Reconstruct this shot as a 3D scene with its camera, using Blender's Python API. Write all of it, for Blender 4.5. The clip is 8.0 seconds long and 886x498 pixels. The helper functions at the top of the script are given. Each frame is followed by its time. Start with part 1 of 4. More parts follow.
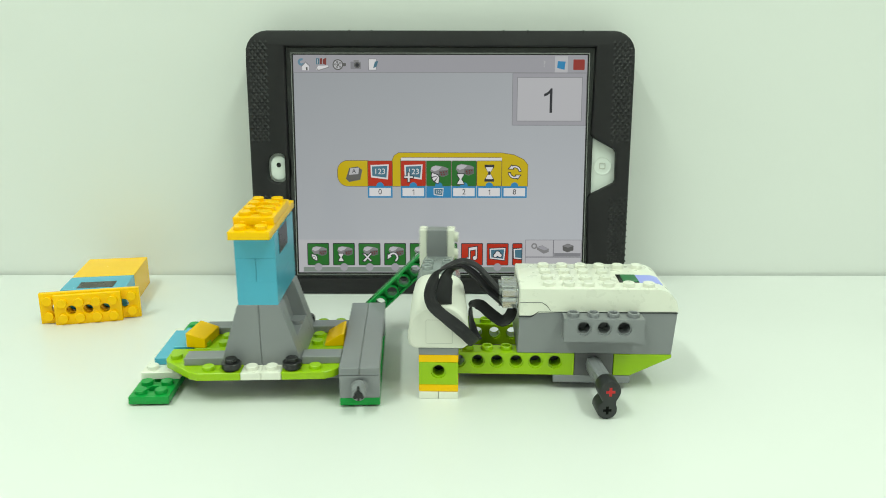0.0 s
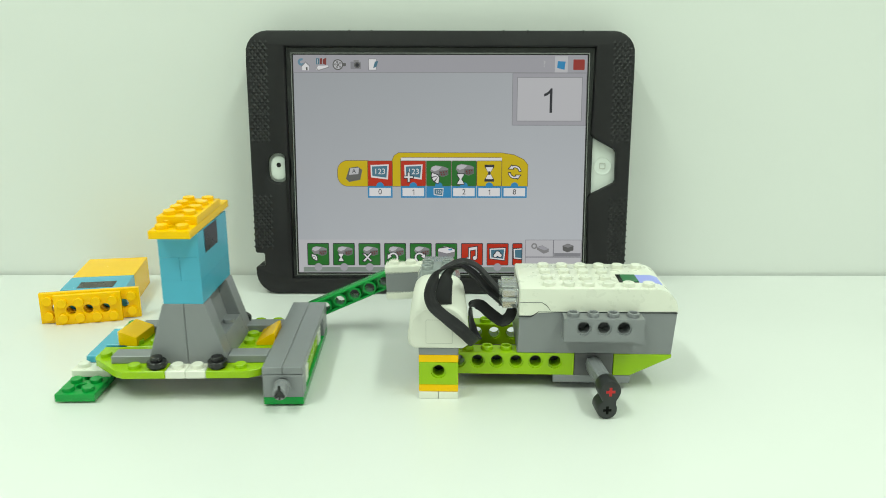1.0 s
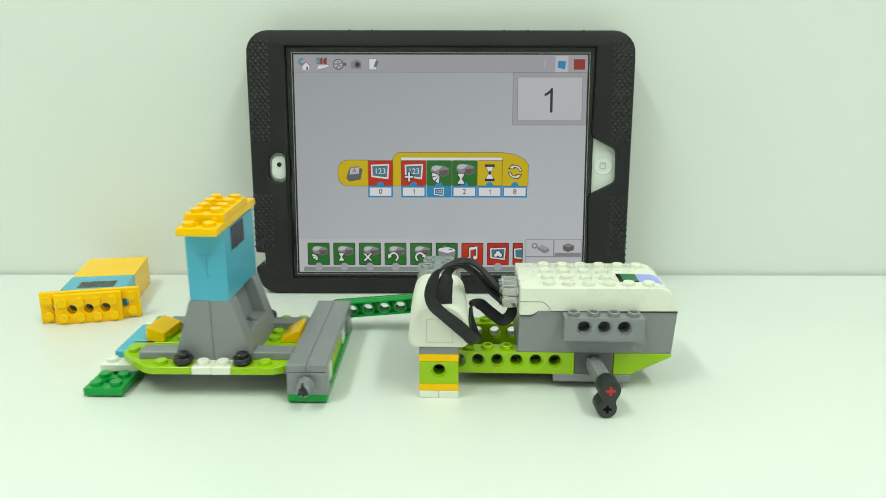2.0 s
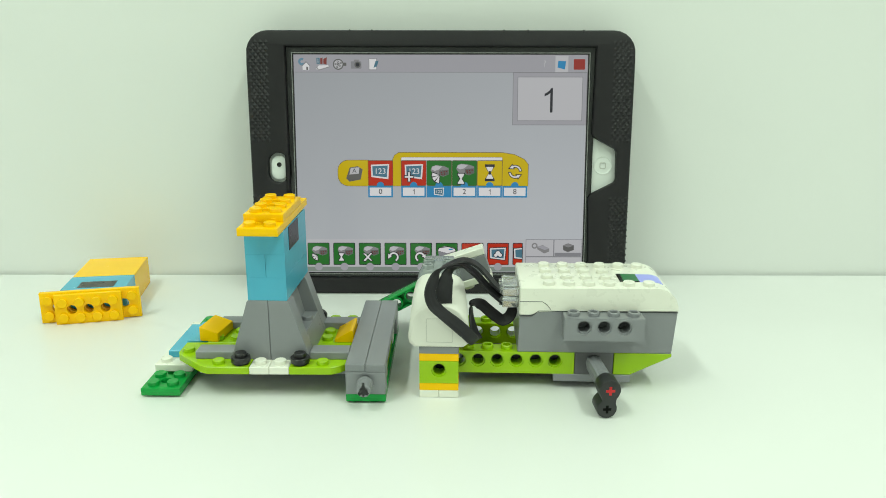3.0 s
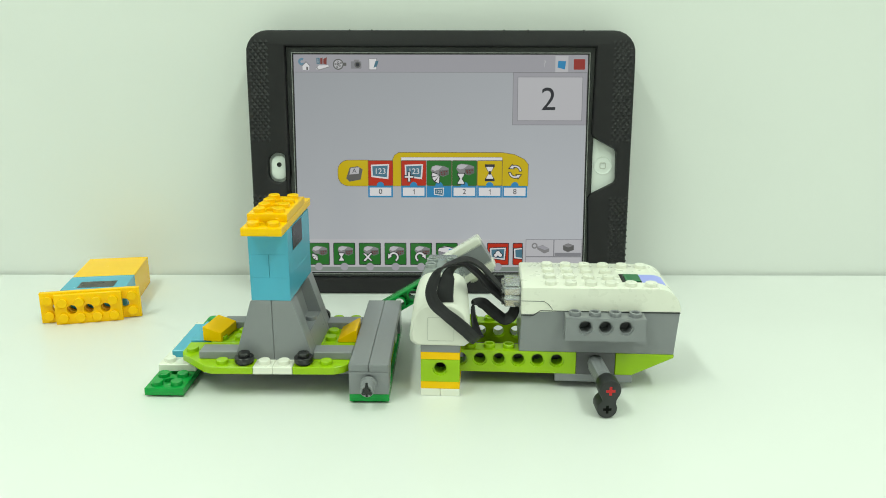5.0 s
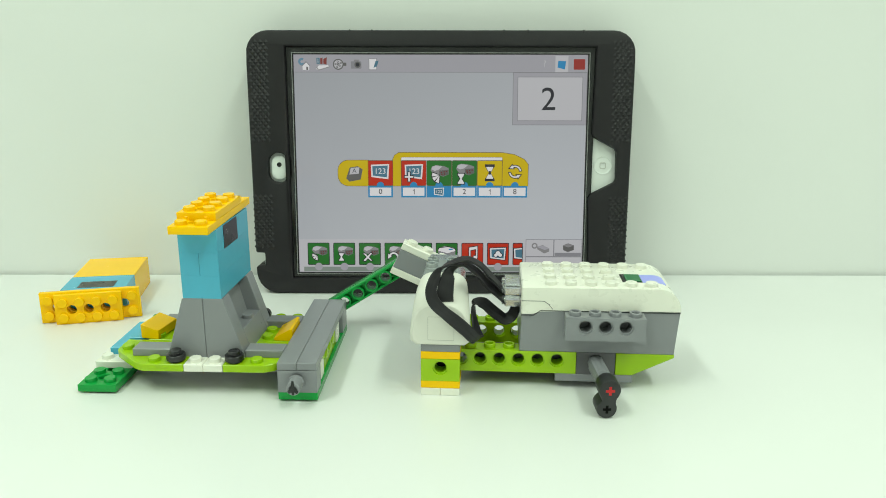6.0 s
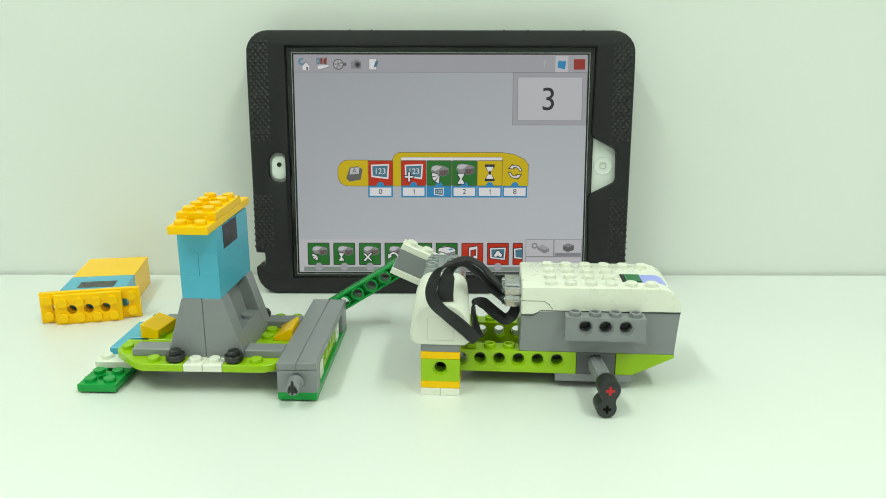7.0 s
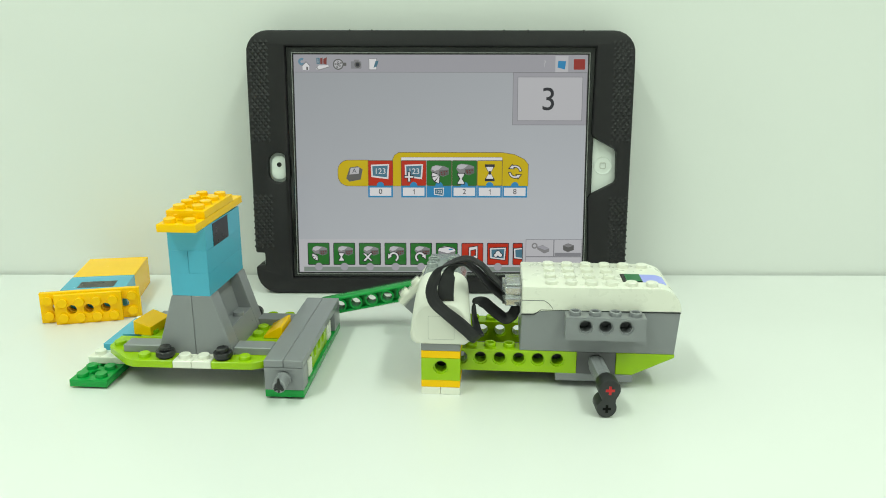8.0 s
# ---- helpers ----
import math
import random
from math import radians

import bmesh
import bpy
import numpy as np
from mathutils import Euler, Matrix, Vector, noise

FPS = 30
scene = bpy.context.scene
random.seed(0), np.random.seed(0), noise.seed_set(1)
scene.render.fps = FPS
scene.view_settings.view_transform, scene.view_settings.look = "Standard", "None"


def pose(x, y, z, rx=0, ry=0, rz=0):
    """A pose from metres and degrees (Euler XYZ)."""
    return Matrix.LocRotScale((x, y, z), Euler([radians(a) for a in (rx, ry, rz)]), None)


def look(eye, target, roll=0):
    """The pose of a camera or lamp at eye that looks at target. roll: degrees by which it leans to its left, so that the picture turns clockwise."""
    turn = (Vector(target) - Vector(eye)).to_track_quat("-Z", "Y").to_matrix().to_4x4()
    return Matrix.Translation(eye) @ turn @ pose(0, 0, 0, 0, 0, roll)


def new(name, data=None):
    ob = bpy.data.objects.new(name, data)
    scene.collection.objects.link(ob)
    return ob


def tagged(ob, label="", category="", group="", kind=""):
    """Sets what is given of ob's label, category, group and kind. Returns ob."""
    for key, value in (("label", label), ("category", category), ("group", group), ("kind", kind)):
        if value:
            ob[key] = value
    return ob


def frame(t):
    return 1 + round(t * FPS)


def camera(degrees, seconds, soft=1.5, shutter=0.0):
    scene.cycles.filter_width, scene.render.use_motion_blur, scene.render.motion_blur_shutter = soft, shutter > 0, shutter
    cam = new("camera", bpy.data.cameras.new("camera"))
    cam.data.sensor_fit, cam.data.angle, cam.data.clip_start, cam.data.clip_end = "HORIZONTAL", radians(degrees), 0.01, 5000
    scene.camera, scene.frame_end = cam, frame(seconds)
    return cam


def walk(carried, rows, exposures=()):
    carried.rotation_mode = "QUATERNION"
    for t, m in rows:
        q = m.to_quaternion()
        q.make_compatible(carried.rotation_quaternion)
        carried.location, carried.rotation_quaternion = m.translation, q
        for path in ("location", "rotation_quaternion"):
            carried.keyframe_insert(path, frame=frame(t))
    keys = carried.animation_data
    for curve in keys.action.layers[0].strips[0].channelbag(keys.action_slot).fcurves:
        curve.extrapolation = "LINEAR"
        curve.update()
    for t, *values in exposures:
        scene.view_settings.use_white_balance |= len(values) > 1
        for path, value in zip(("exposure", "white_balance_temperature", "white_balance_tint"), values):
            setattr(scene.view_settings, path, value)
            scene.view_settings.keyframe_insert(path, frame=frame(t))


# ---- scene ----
# Metres in the world; the small models are drawn in millimetres and scaled once in part().
MM = 0.001
EYE = (0, 0, 0.144065)
AIM = (0, math.cos(0.2717), 0.144065 - math.sin(0.2717))
cam = camera(58.94, 8.0, soft=0.95, shutter=0.22)
# the stand is knocked by a hair during the second stroke
NUDGED = (0.0005, math.cos(0.2713), 0.144065 - math.sin(0.2713))
walk(cam, [(0.0, look(EYE, NUDGED, 0.07)), (1.05, look(EYE, NUDGED, 0.07)), (1.4, look(EYE, AIM, 0.07)), (8.0, look(EYE, AIM, 0.07))])

# ---- light ----
world = bpy.data.worlds.new("room_air")
world.use_nodes = True
world.node_tree.nodes["Background"].inputs[0].default_value = (0.5, 0.52, 0.5, 1)
world.node_tree.nodes["Background"].inputs[1].default_value = 0.05
scene.world = world
scene.view_settings.exposure = 0.0

lamp_data = bpy.data.lights.new("ceiling_lamp", "AREA")
lamp_data.shape = "RECTANGLE"
lamp_data.size, lamp_data.size_y = 0.2, 1.2
lamp_data.energy = 20.2
lamp_data.color = (0.828, 1.0, 0.825)
for lamp_x in (-0.85, 0.75):
    lamp = new("ceiling_lamp", lamp_data)
    lamp.matrix_world = pose(lamp_x, -0.48, 1.76)


# ---- materials ----
def mat(name, color, rough=0.3, vary=0.06, bump=0.0, bump_scale=900.0, scale=60.0, metal=0.0, alpha=1.0, trans=0.0, spec=0.5):
    m = bpy.data.materials.new(name)
    m.use_nodes = True
    nt = m.node_tree
    p = nt.nodes["Principled BSDF"]
    tc = nt.nodes.new("ShaderNodeTexCoord")
    info = nt.nodes.new("ShaderNodeObjectInfo")
    n1 = nt.nodes.new("ShaderNodeTexNoise")
    n1.inputs["Scale"].default_value = scale
    n1.inputs["Detail"].default_value = 4
    nt.links.new(tc.outputs["Object"], n1.inputs["Vector"])
    r1 = nt.nodes.new("ShaderNodeMapRange")
    r1.inputs["To Min"].default_value = 1 - vary
    r1.inputs["To Max"].default_value = 1 + vary
    nt.links.new(n1.outputs["Fac"], r1.inputs["Value"])
    r2 = nt.nodes.new("ShaderNodeMapRange")
    r2.inputs["To Min"].default_value = 1 - vary * 0.4
    r2.inputs["To Max"].default_value = 1 + vary * 0.4
    nt.links.new(info.outputs["Random"], r2.inputs["Value"])
    mu = nt.nodes.new("ShaderNodeMath")
    mu.operation = "MULTIPLY"
    nt.links.new(r1.outputs[0], mu.inputs[0])
    nt.links.new(r2.outputs[0], mu.inputs[1])
    hsv = nt.nodes.new("ShaderNodeHueSaturation")
    hsv.inputs["Color"].default_value = (*color, 1)
    nt.links.new(mu.outputs[0], hsv.inputs["Value"])
    nt.links.new(hsv.outputs[0], p.inputs["Base Color"])
    n2 = nt.nodes.new("ShaderNodeTexNoise")
    n2.inputs["Scale"].default_value = scale * 4
    n2.inputs["Detail"].default_value = 3
    nt.links.new(tc.outputs["Object"], n2.inputs["Vector"])
    r3 = nt.nodes.new("ShaderNodeMapRange")
    r3.inputs["To Min"].default_value = max(0.02, rough * 0.8)
    r3.inputs["To Max"].default_value = min(1.0, rough * 1.25)
    nt.links.new(n2.outputs["Fac"], r3.inputs["Value"])
    nt.links.new(r3.outputs[0], p.inputs["Roughness"])
    if bump:
        n3 = nt.nodes.new("ShaderNodeTexNoise")
        n3.inputs["Scale"].default_value = bump_scale
        nt.links.new(tc.outputs["Object"], n3.inputs["Vector"])
        b = nt.nodes.new("ShaderNodeBump")
        b.inputs["Strength"].default_value = bump
        b.inputs["Distance"].default_value = 0.0004
        nt.links.new(n3.outputs["Fac"], b.inputs["Height"])
        nt.links.new(b.outputs[0], p.inputs["Normal"])
    p.inputs["Metallic"].default_value = metal
    p.inputs["Alpha"].default_value = alpha
    p.inputs["Transmission Weight"].default_value = trans
    p.inputs["Specular IOR Level"].default_value = spec
    return m


def glow(name, color, strength=1.0, rough=0.07):
    """A lit area of the display behind its glossy glass."""
    m = bpy.data.materials.new(name)
    m.use_nodes = True
    p = m.node_tree.nodes["Principled BSDF"]
    p.inputs["Base Color"].default_value = (0.01, 0.01, 0.011, 1)
    p.inputs["Roughness"].default_value = rough
    p.inputs["Specular IOR Level"].default_value = 0.22
    p.inputs["Emission Color"].default_value = (*color, 1)
    p.inputs["Emission Strength"].default_value = strength
    return m


LIME = mat("lime_plastic", (0.33, 0.54, 0.004), 0.24, 0.02, spec=0.35)
GREEN = mat("green_plastic", (0.004, 0.30, 0.05), 0.24, 0.02, spec=0.35)
YELLOW = mat("yellow_orange_plastic", (1.0, 0.56, 0.0), 0.24, 0.02, spec=0.2)
AZURE = mat("azure_plastic", (0.075, 0.40, 0.58), 0.24, 0.02, spec=0.4)
GREY = mat("light_grey_plastic", (0.245, 0.245, 0.266), 0.3, 0.02, spec=0.4)
DARK = mat("dark_grey_plastic", (0.105, 0.10, 0.11), 0.3, 0.03)
WHITE = mat("white_plastic", (0.82, 0.80, 0.72), 0.28, 0.012)
BLACK = mat("black_plastic", (0.011, 0.010, 0.012), 0.28, 0.04)
MATTE = mat("matte_white_plastic", (0.75, 0.73, 0.67), 0.5, 0.015, spec=0.3)
# near-black that stands in for the shade inside a hole
HOLLOW_SHADE = mat("painted_hollow_shade", (0.004, 0.004, 0.004), 0.9, 0.0, spec=0.05)
HANDLE = mat("soft_black_plastic", (0.021, 0.021, 0.023), 0.42, 0.08)
SEAM = mat("pale_grey_seam", (0.5, 0.49, 0.45), 0.5, 0.02)
RED = mat("red_plastic", (0.55, 0.01, 0.012), 0.3)
RUBBER = mat("black_rubber", (0.0105, 0.0085, 0.0112), 0.5, 0.12, bump=0.12, bump_scale=1400, spec=0.4)
CABLE = mat("black_cable", (0.0125, 0.011, 0.014), 0.5, 0.1, bump=0.1, bump_scale=2500, spec=0.4)
CLEAR = mat("clear_plastic", (0.85, 0.87, 0.88), 0.12, 0.02, trans=0.85)
SMOKE = mat("smoky_clear_plastic", (0.42, 0.45, 0.46), 0.16, 0.05, trans=0.35)
TABLE = mat("white_laminate", (0.80, 0.80, 0.79), 0.38, 0.015, bump=0.05, bump_scale=500, scale=9)
WALL = mat("white_board", (0.78, 0.78, 0.77), 0.5, 0.02, bump=0.06, bump_scale=400, scale=5)
PAINT = mat("white_wall_paint", (0.80, 0.80, 0.78), 0.7, 0.03, scale=4)
FLOOR = mat("grey_floor", (0.35, 0.34, 0.32), 0.5, 0.1, scale=6)
BEZEL = mat("white_tablet_front", (0.78, 0.80, 0.78), 0.12, 0.01)
GLOSSBLACK = mat("gloss_black_frame", (0.012, 0.012, 0.013), 0.16, 0.05)
SILVER = mat("dark_silver_edge", (0.25, 0.25, 0.25), 0.3, 0.05)


# ---- mesh tools ----
STUD_MESH = {}
RAISED = {}


def part(name, bm, material, parent=None, label="", at=None, smooth=35):
    """Links a millimetre mesh as one object under a thing or a part."""
    raised = RAISED.pop(id(bm), ())
    bmesh.ops.recalc_face_normals(bm, faces=bm.faces)
    bmesh.ops.scale(bm, vec=(MM, MM, MM), verts=bm.verts)
    me = bpy.data.meshes.new(name)
    bm.to_mesh(me)
    bm.free()
    for poly in me.polygons:
        poly.use_smooth = True
    me.set_sharp_from_angle(angle=radians(smooth))
    me.materials.append(material)
    ob = new(name, me)
    if parent:
        ob.parent = parent
    if at is not None:
        ob.matrix_basis = at
    if label:
        tagged(ob, label)
    for x, y, z, shape in raised:
        key = (len(shape), material.name)
        if key not in STUD_MESH:
            stud_bm = lathe(bmesh.new(), shape, (0, 0, 0), "z", 18)
            first = part("stud", stud_bm, material, ob)
            STUD_MESH[key] = first.data
        else:
            first = new("stud", STUD_MESH[key])
            first.parent = ob
        first.matrix_basis = pose(x * MM, y * MM, z * MM)
    return ob


def thing(name, label, category, m, group=""):
    e = new(name)
    e.empty_display_size = 0.01
    e.matrix_basis = m
    return tagged(e, label, category, group)


def box(bm, x0, x1, y0, y1, z0, z1, b=0.25, seg=1):
    g = bmesh.ops.create_cube(bm, size=1, matrix=Matrix.Translation(((x0 + x1) / 2, (y0 + y1) / 2, (z0 + z1) / 2)) @ Matrix.Diagonal((x1 - x0, y1 - y0, z1 - z0, 1)))
    if b:
        edges = list({e for v in g["verts"] for e in v.link_edges})
        bmesh.ops.bevel(bm, geom=edges, offset=b, segments=seg, affect="EDGES", profile=0.5)
    return bm


def prism(bm, pts, a0, a1, axis="y", b=0.25):
    """A polygon of (p, q) points drawn out along an axis: y takes (x, z), x takes (y, z), z takes (x, y)."""
    put = {"y": lambda p, q, a: (p, a, q), "x": lambda p, q, a: (a, p, q), "z": lambda p, q, a: (p, q, a)}[axis]
    lo = [bm.verts.new(put(p, q, a0)) for p, q in pts]
    hi = [bm.verts.new(put(p, q, a1)) for p, q in pts]
    n = len(pts)
    bm.faces.new(lo)
    bm.faces.new(hi[::-1])
    for i in range(n):
        bm.faces.new((lo[i], hi[i], hi[(i + 1) % n], lo[(i + 1) % n]))
    if b:
        edges = list({e for v in lo + hi for e in v.link_edges})
        bmesh.ops.bevel(bm, geom=edges, offset=b, segments=1, affect="EDGES")
    return bm


AXES = {"z": Matrix(), "y": pose(0, 0, 0, -90), "x": pose(0, 0, 0, 0, 90)}


def lathe(bm, profile, at, axis="z", n=20):
    """Turns (radius, height) points about an axis at a place."""
    m = Matrix.Translation(at) @ AXES[axis]
    rings = []
    for r, h in profile:
        if r < 1e-6:
            rings.append([bm.verts.new(m @ Vector((0, 0, h)))])
        else:
            rings.append([bm.verts.new(m @ Vector((r * math.cos(2 * math.pi * i / n), r * math.sin(2 * math.pi * i / n), h))) for i in range(n)])
    for a, c in zip(rings, rings[1:]):
        for i in range(n):
            j = (i + 1) % n
            if len(a) == 1 and len(c) == 1:
                continue
            if len(a) == 1:
                bm.faces.new((a[0], c[i], c[j]))
            elif len(c) == 1:
                bm.faces.new((a[i], a[j], c[0]))
            else:
                bm.faces.new((a[i], a[j], c[j], c[i]))
    return bm


STUD = [(2.42, 0), (2.42, 1.5), (2.22, 1.72), (0, 1.72)]
OPEN_STUD = [(2.42, 0), (2.42, 1.5), (2.22, 1.72), (1.72, 1.72), (1.55, 1.5), (1.55, 0.1), (0, 0.1)]


def studs(bm, xs, ys, z, shape=STUD, moulded=False):
    """Studs on a brick: pieces under their brick, or moulded into a sub-part."""
    for x in xs:
        for y in ys:
            if moulded:
                lathe(bm, shape, (x, y, z), "z", 18)
            else:
                RAISED.setdefault(id(bm), []).append((x, y, z, shape))
    return bm


def loop_pts(cx, cz, r, n=20):
    return [(cx + r * math.cos(2 * math.pi * i / n), cz + r * math.sin(2 * math.pi * i / n)) for i in range(n)]


def rrect(x0, x1, z0, z1, r, n=5):
    out = []
    for cx, cz, a in ((x1 - r, z1 - r, 0), (x0 + r, z1 - r, 90), (x0 + r, z0 + r, 180), (x1 - r, z0 + r, 270)):
        for i in range(n + 1):
            t = radians(a + 90 * i / n)
            out.append((cx + r * math.cos(t), cz + r * math.sin(t)))
    return out


INK = {"grow": 0.0}


def grown(pts, g):
    """The outline moved outwards by g, with blunted corners."""
    area = sum(a[0] * b[1] - b[0] * a[1] for a, b in zip(pts, pts[1:] + pts[:1]))
    s = 1 if area > 0 else -1
    out, n = [], len(pts)
    for i in range(n):
        p, q, r = Vector(pts[i - 1]), Vector(pts[i]), Vector(pts[(i + 1) % n])
        if (q - p).length < 1e-6 or (r - q).length < 1e-6:
            continue
        d, e = (q - p).normalized(), (r - q).normalized()
        u, w = Vector((d.y, -d.x)) * s, Vector((e.y, -e.x)) * s
        k = max(0.35, 1 + u.dot(w))
        out.append(tuple(q + (u + w) * (g / k)))
    return out


def sheet(bm, loops, y0, y1, bevel=0.0):
    """A flat piece in the x-z plane with real openings: the first loop is its outline, the others cut through. From y0 to y1."""
    cu = bpy.data.curves.new("outline", "CURVE")
    cu.dimensions, cu.fill_mode = "2D", "BOTH"
    cu.extrude = abs(y1 - y0) / 2 - bevel
    cu.bevel_depth, cu.offset, cu.bevel_resolution = bevel, -bevel, 1
    for pts in loops:
        pts = grown(list(pts), INK["grow"]) if INK["grow"] else pts
        s = cu.splines.new("POLY")
        s.points.add(len(pts) - 1)
        for q, (x, z) in zip(s.points, pts):
            q.co = (x, z, 0, 1)
        s.use_cyclic_u = True
    ob = bpy.data.objects.new("outline", cu)
    me = bpy.data.meshes.new_from_object(ob)
    me.transform(Matrix.Translation((0, (y0 + y1) / 2, 0)) @ pose(0, 0, 0, 90))
    old = set(bm.verts)
    bm.from_mesh(me)
    bmesh.ops.remove_doubles(bm, verts=[v for v in bm.verts if v not in old], dist=0.001)
    bpy.data.objects.remove(ob)
    bpy.data.curves.remove(cu)
    bpy.data.meshes.remove(me)
    return bm


def one_shape(h):
    """A figure one with a flag, in the x-z plane, centred on the origin."""
    k = h / 13.2
    pts = [(0.9, -6.6), (2.3, -6.6), (2.3, 6.6), (1.4, 6.6), (0.2, 5.0), (-2.2, 3.6), (-2.2, 2.2), (-0.4, 2.9), (0.9, 3.9)]
    return sheet(bmesh.new(), [[(x * k, z * k) for x, z in pts]], -0.05, 0.05)


def letters(text, size, depth=0.05, bold=0.0):
    """Writing in the x-z plane, centred on the origin, its face towards -y."""
    cu = bpy.data.curves.new("writing", "FONT")
    cu.body, cu.size, cu.align_x, cu.align_y, cu.extrude, cu.offset = text, size, "CENTER", "CENTER", depth, bold
    ob = bpy.data.objects.new("writing", cu)
    me = bpy.data.meshes.new_from_object(ob)
    me.transform(pose(0, 0, 0, 90))
    bm = bmesh.new()
    bm.from_mesh(me)
    bpy.data.objects.remove(ob)
    bpy.data.curves.remove(cu)
    bpy.data.meshes.remove(me)
    return bm


def beam_brick(n, stud_shape=OPEN_STUD, depth=8.0, moulded=False):
    """A toy beam brick n units long with round holes through its long side, front-left-bottom corner at the origin."""
    bm = bmesh.new()
    w = n * 8 - 0.15
    xs = [8 * i + 8 for i in range(n - 1)] if n > 1 else [4]
    outer = [(0.1, 0), (w, 0), (w, 9.6), (0.1, 9.6)]
    wide = [loop_pts(x, 5.7, 3.05) for x in xs]
    thin = [loop_pts(x, 5.7, 2.42) for x in xs]
    sheet(bm, [outer] + wide, 0.05, 0.95)
    sheet(bm, [outer] + thin, 0.9, depth - 0.9)
    sheet(bm, [outer] + wide, depth - 0.95, depth - 0.05)
    studs(bm, [4 + 8 * i for i in range(n)], [depth / 2], 9.6, stud_shape, moulded)
    return bm


def plate(nx, ny, h=3.2, top=True, shape=STUD):
    bm = box(bmesh.new(), 0.06, nx * 8 - 0.06, 0.06, ny * 8 - 0.06, 0, h - 0.02, 0.22)
    if top:
        studs(bm, [4 + 8 * i for i in range(nx)], [4 + 8 * i for i in range(ny)], h - 0.02, shape)
    return bm


def hole_plate(nx, ny, h=3.2):
    """A two-row plate with a round hole between each four studs."""
    bm = bmesh.new()
    w, d = nx * 8 - 0.06, ny * 8 - 0.06
    pts = [loop_pts(8 * (i + 1), 8 * (j + 1), 2.4, 16) for i in range(nx - 1) for j in range(ny - 1)]
    sheet(bm, [[(0.06, 0.06), (w, 0.06), (w, d), (0.06, d)]] + pts, -h, 0, 0.2)
    bmesh.ops.rotate(bm, verts=bm.verts, matrix=pose(0, 0, 0, -90).to_3x3())
    studs(bm, [4 + 8 * i for i in range(nx)], [4 + 8 * i for i in range(ny)], h)
    return bm


def at(x, y, z, rx=0, ry=0, rz=0):
    return pose(x * MM, y * MM, z * MM, rx, ry, rz)


# ---- the room ----
def slab(name, x0, x1, y0, y1, z0, z1, material, label, category):
    return tagged(part(name, box(bmesh.new(), x0, x1, y0, y1, z0, z1, 0), material), label, category, kind="structure")


slab("wall_north", -1600, 1600, 461, 500, -750, 1800, WALL, "smooth white board wall behind the table", "wall")
slab("wall_south", -1600, 1600, -2240, -2200, -750, 1800, PAINT, "plain white painted wall of the room", "wall")
slab("wall_west", -1640, -1600, -2200, 461, -750, 1800, PAINT, "plain white painted side wall", "wall")
slab("wall_east", 1600, 1640, -2200, 461, -750, 1800, PAINT, "plain white painted side wall", "wall")
slab("ceiling", -1640, 1640, -2240, 500, 1800, 1840, PAINT, "plain white ceiling of the room", "ceiling")
slab("floor", -1640, 1640, -2240, 500, -790, -750, FLOOR, "plain grey floor under the table", "floor")


def table():
    t = thing("table", "glossy white laminate table against the wall", "table", Matrix())
    part("tabletop", box(bmesh.new(), -900, 900, -260, 458.6, -28, 0, 1.0, 2), TABLE, t)
    for x in (-860, 810):
        for y in (-220, 400):
            part("leg", box(bmesh.new(), x, x + 50, y, y + 50, -750, -28, 2), GREY, t)
    return t


table()


def ceiling_light(x):
    """A shallow tray round each lamp, open below."""
    t = thing("ceiling_light", "long white ceiling light tray hanging under the ceiling", "ceiling light", at(x, -480, 1764), "lights on the ceiling")
    part("tray", box(bmesh.new(), -115, 115, -615, 615, 4, 34, 2), PAINT, t)
    for y in (-615, 607):
        part("end_lip", box(bmesh.new(), -115, 115, y, y + 8, -8, 3.8, 1), PAINT, t)
    return t


for light_x in (-850, 750):
    ceiling_light(light_x)


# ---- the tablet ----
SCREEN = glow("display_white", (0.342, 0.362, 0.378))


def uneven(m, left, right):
    """Paints side-view dimming into the lit panel's emission: a little dimmer towards its left and top edge, as flat
    panels are from aside.
    """
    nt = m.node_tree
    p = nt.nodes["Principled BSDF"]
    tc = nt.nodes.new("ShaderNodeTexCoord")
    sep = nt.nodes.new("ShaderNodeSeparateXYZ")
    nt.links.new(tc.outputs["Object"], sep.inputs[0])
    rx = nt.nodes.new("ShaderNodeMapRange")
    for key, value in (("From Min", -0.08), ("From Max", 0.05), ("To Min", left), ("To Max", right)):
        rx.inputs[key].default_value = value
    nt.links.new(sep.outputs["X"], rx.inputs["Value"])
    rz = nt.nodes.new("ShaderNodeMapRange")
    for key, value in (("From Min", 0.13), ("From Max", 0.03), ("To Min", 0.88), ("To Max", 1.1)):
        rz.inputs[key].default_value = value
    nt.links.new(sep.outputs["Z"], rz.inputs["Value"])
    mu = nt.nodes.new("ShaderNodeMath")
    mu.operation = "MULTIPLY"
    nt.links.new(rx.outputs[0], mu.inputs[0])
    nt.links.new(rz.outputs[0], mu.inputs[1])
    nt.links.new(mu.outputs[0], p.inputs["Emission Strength"])


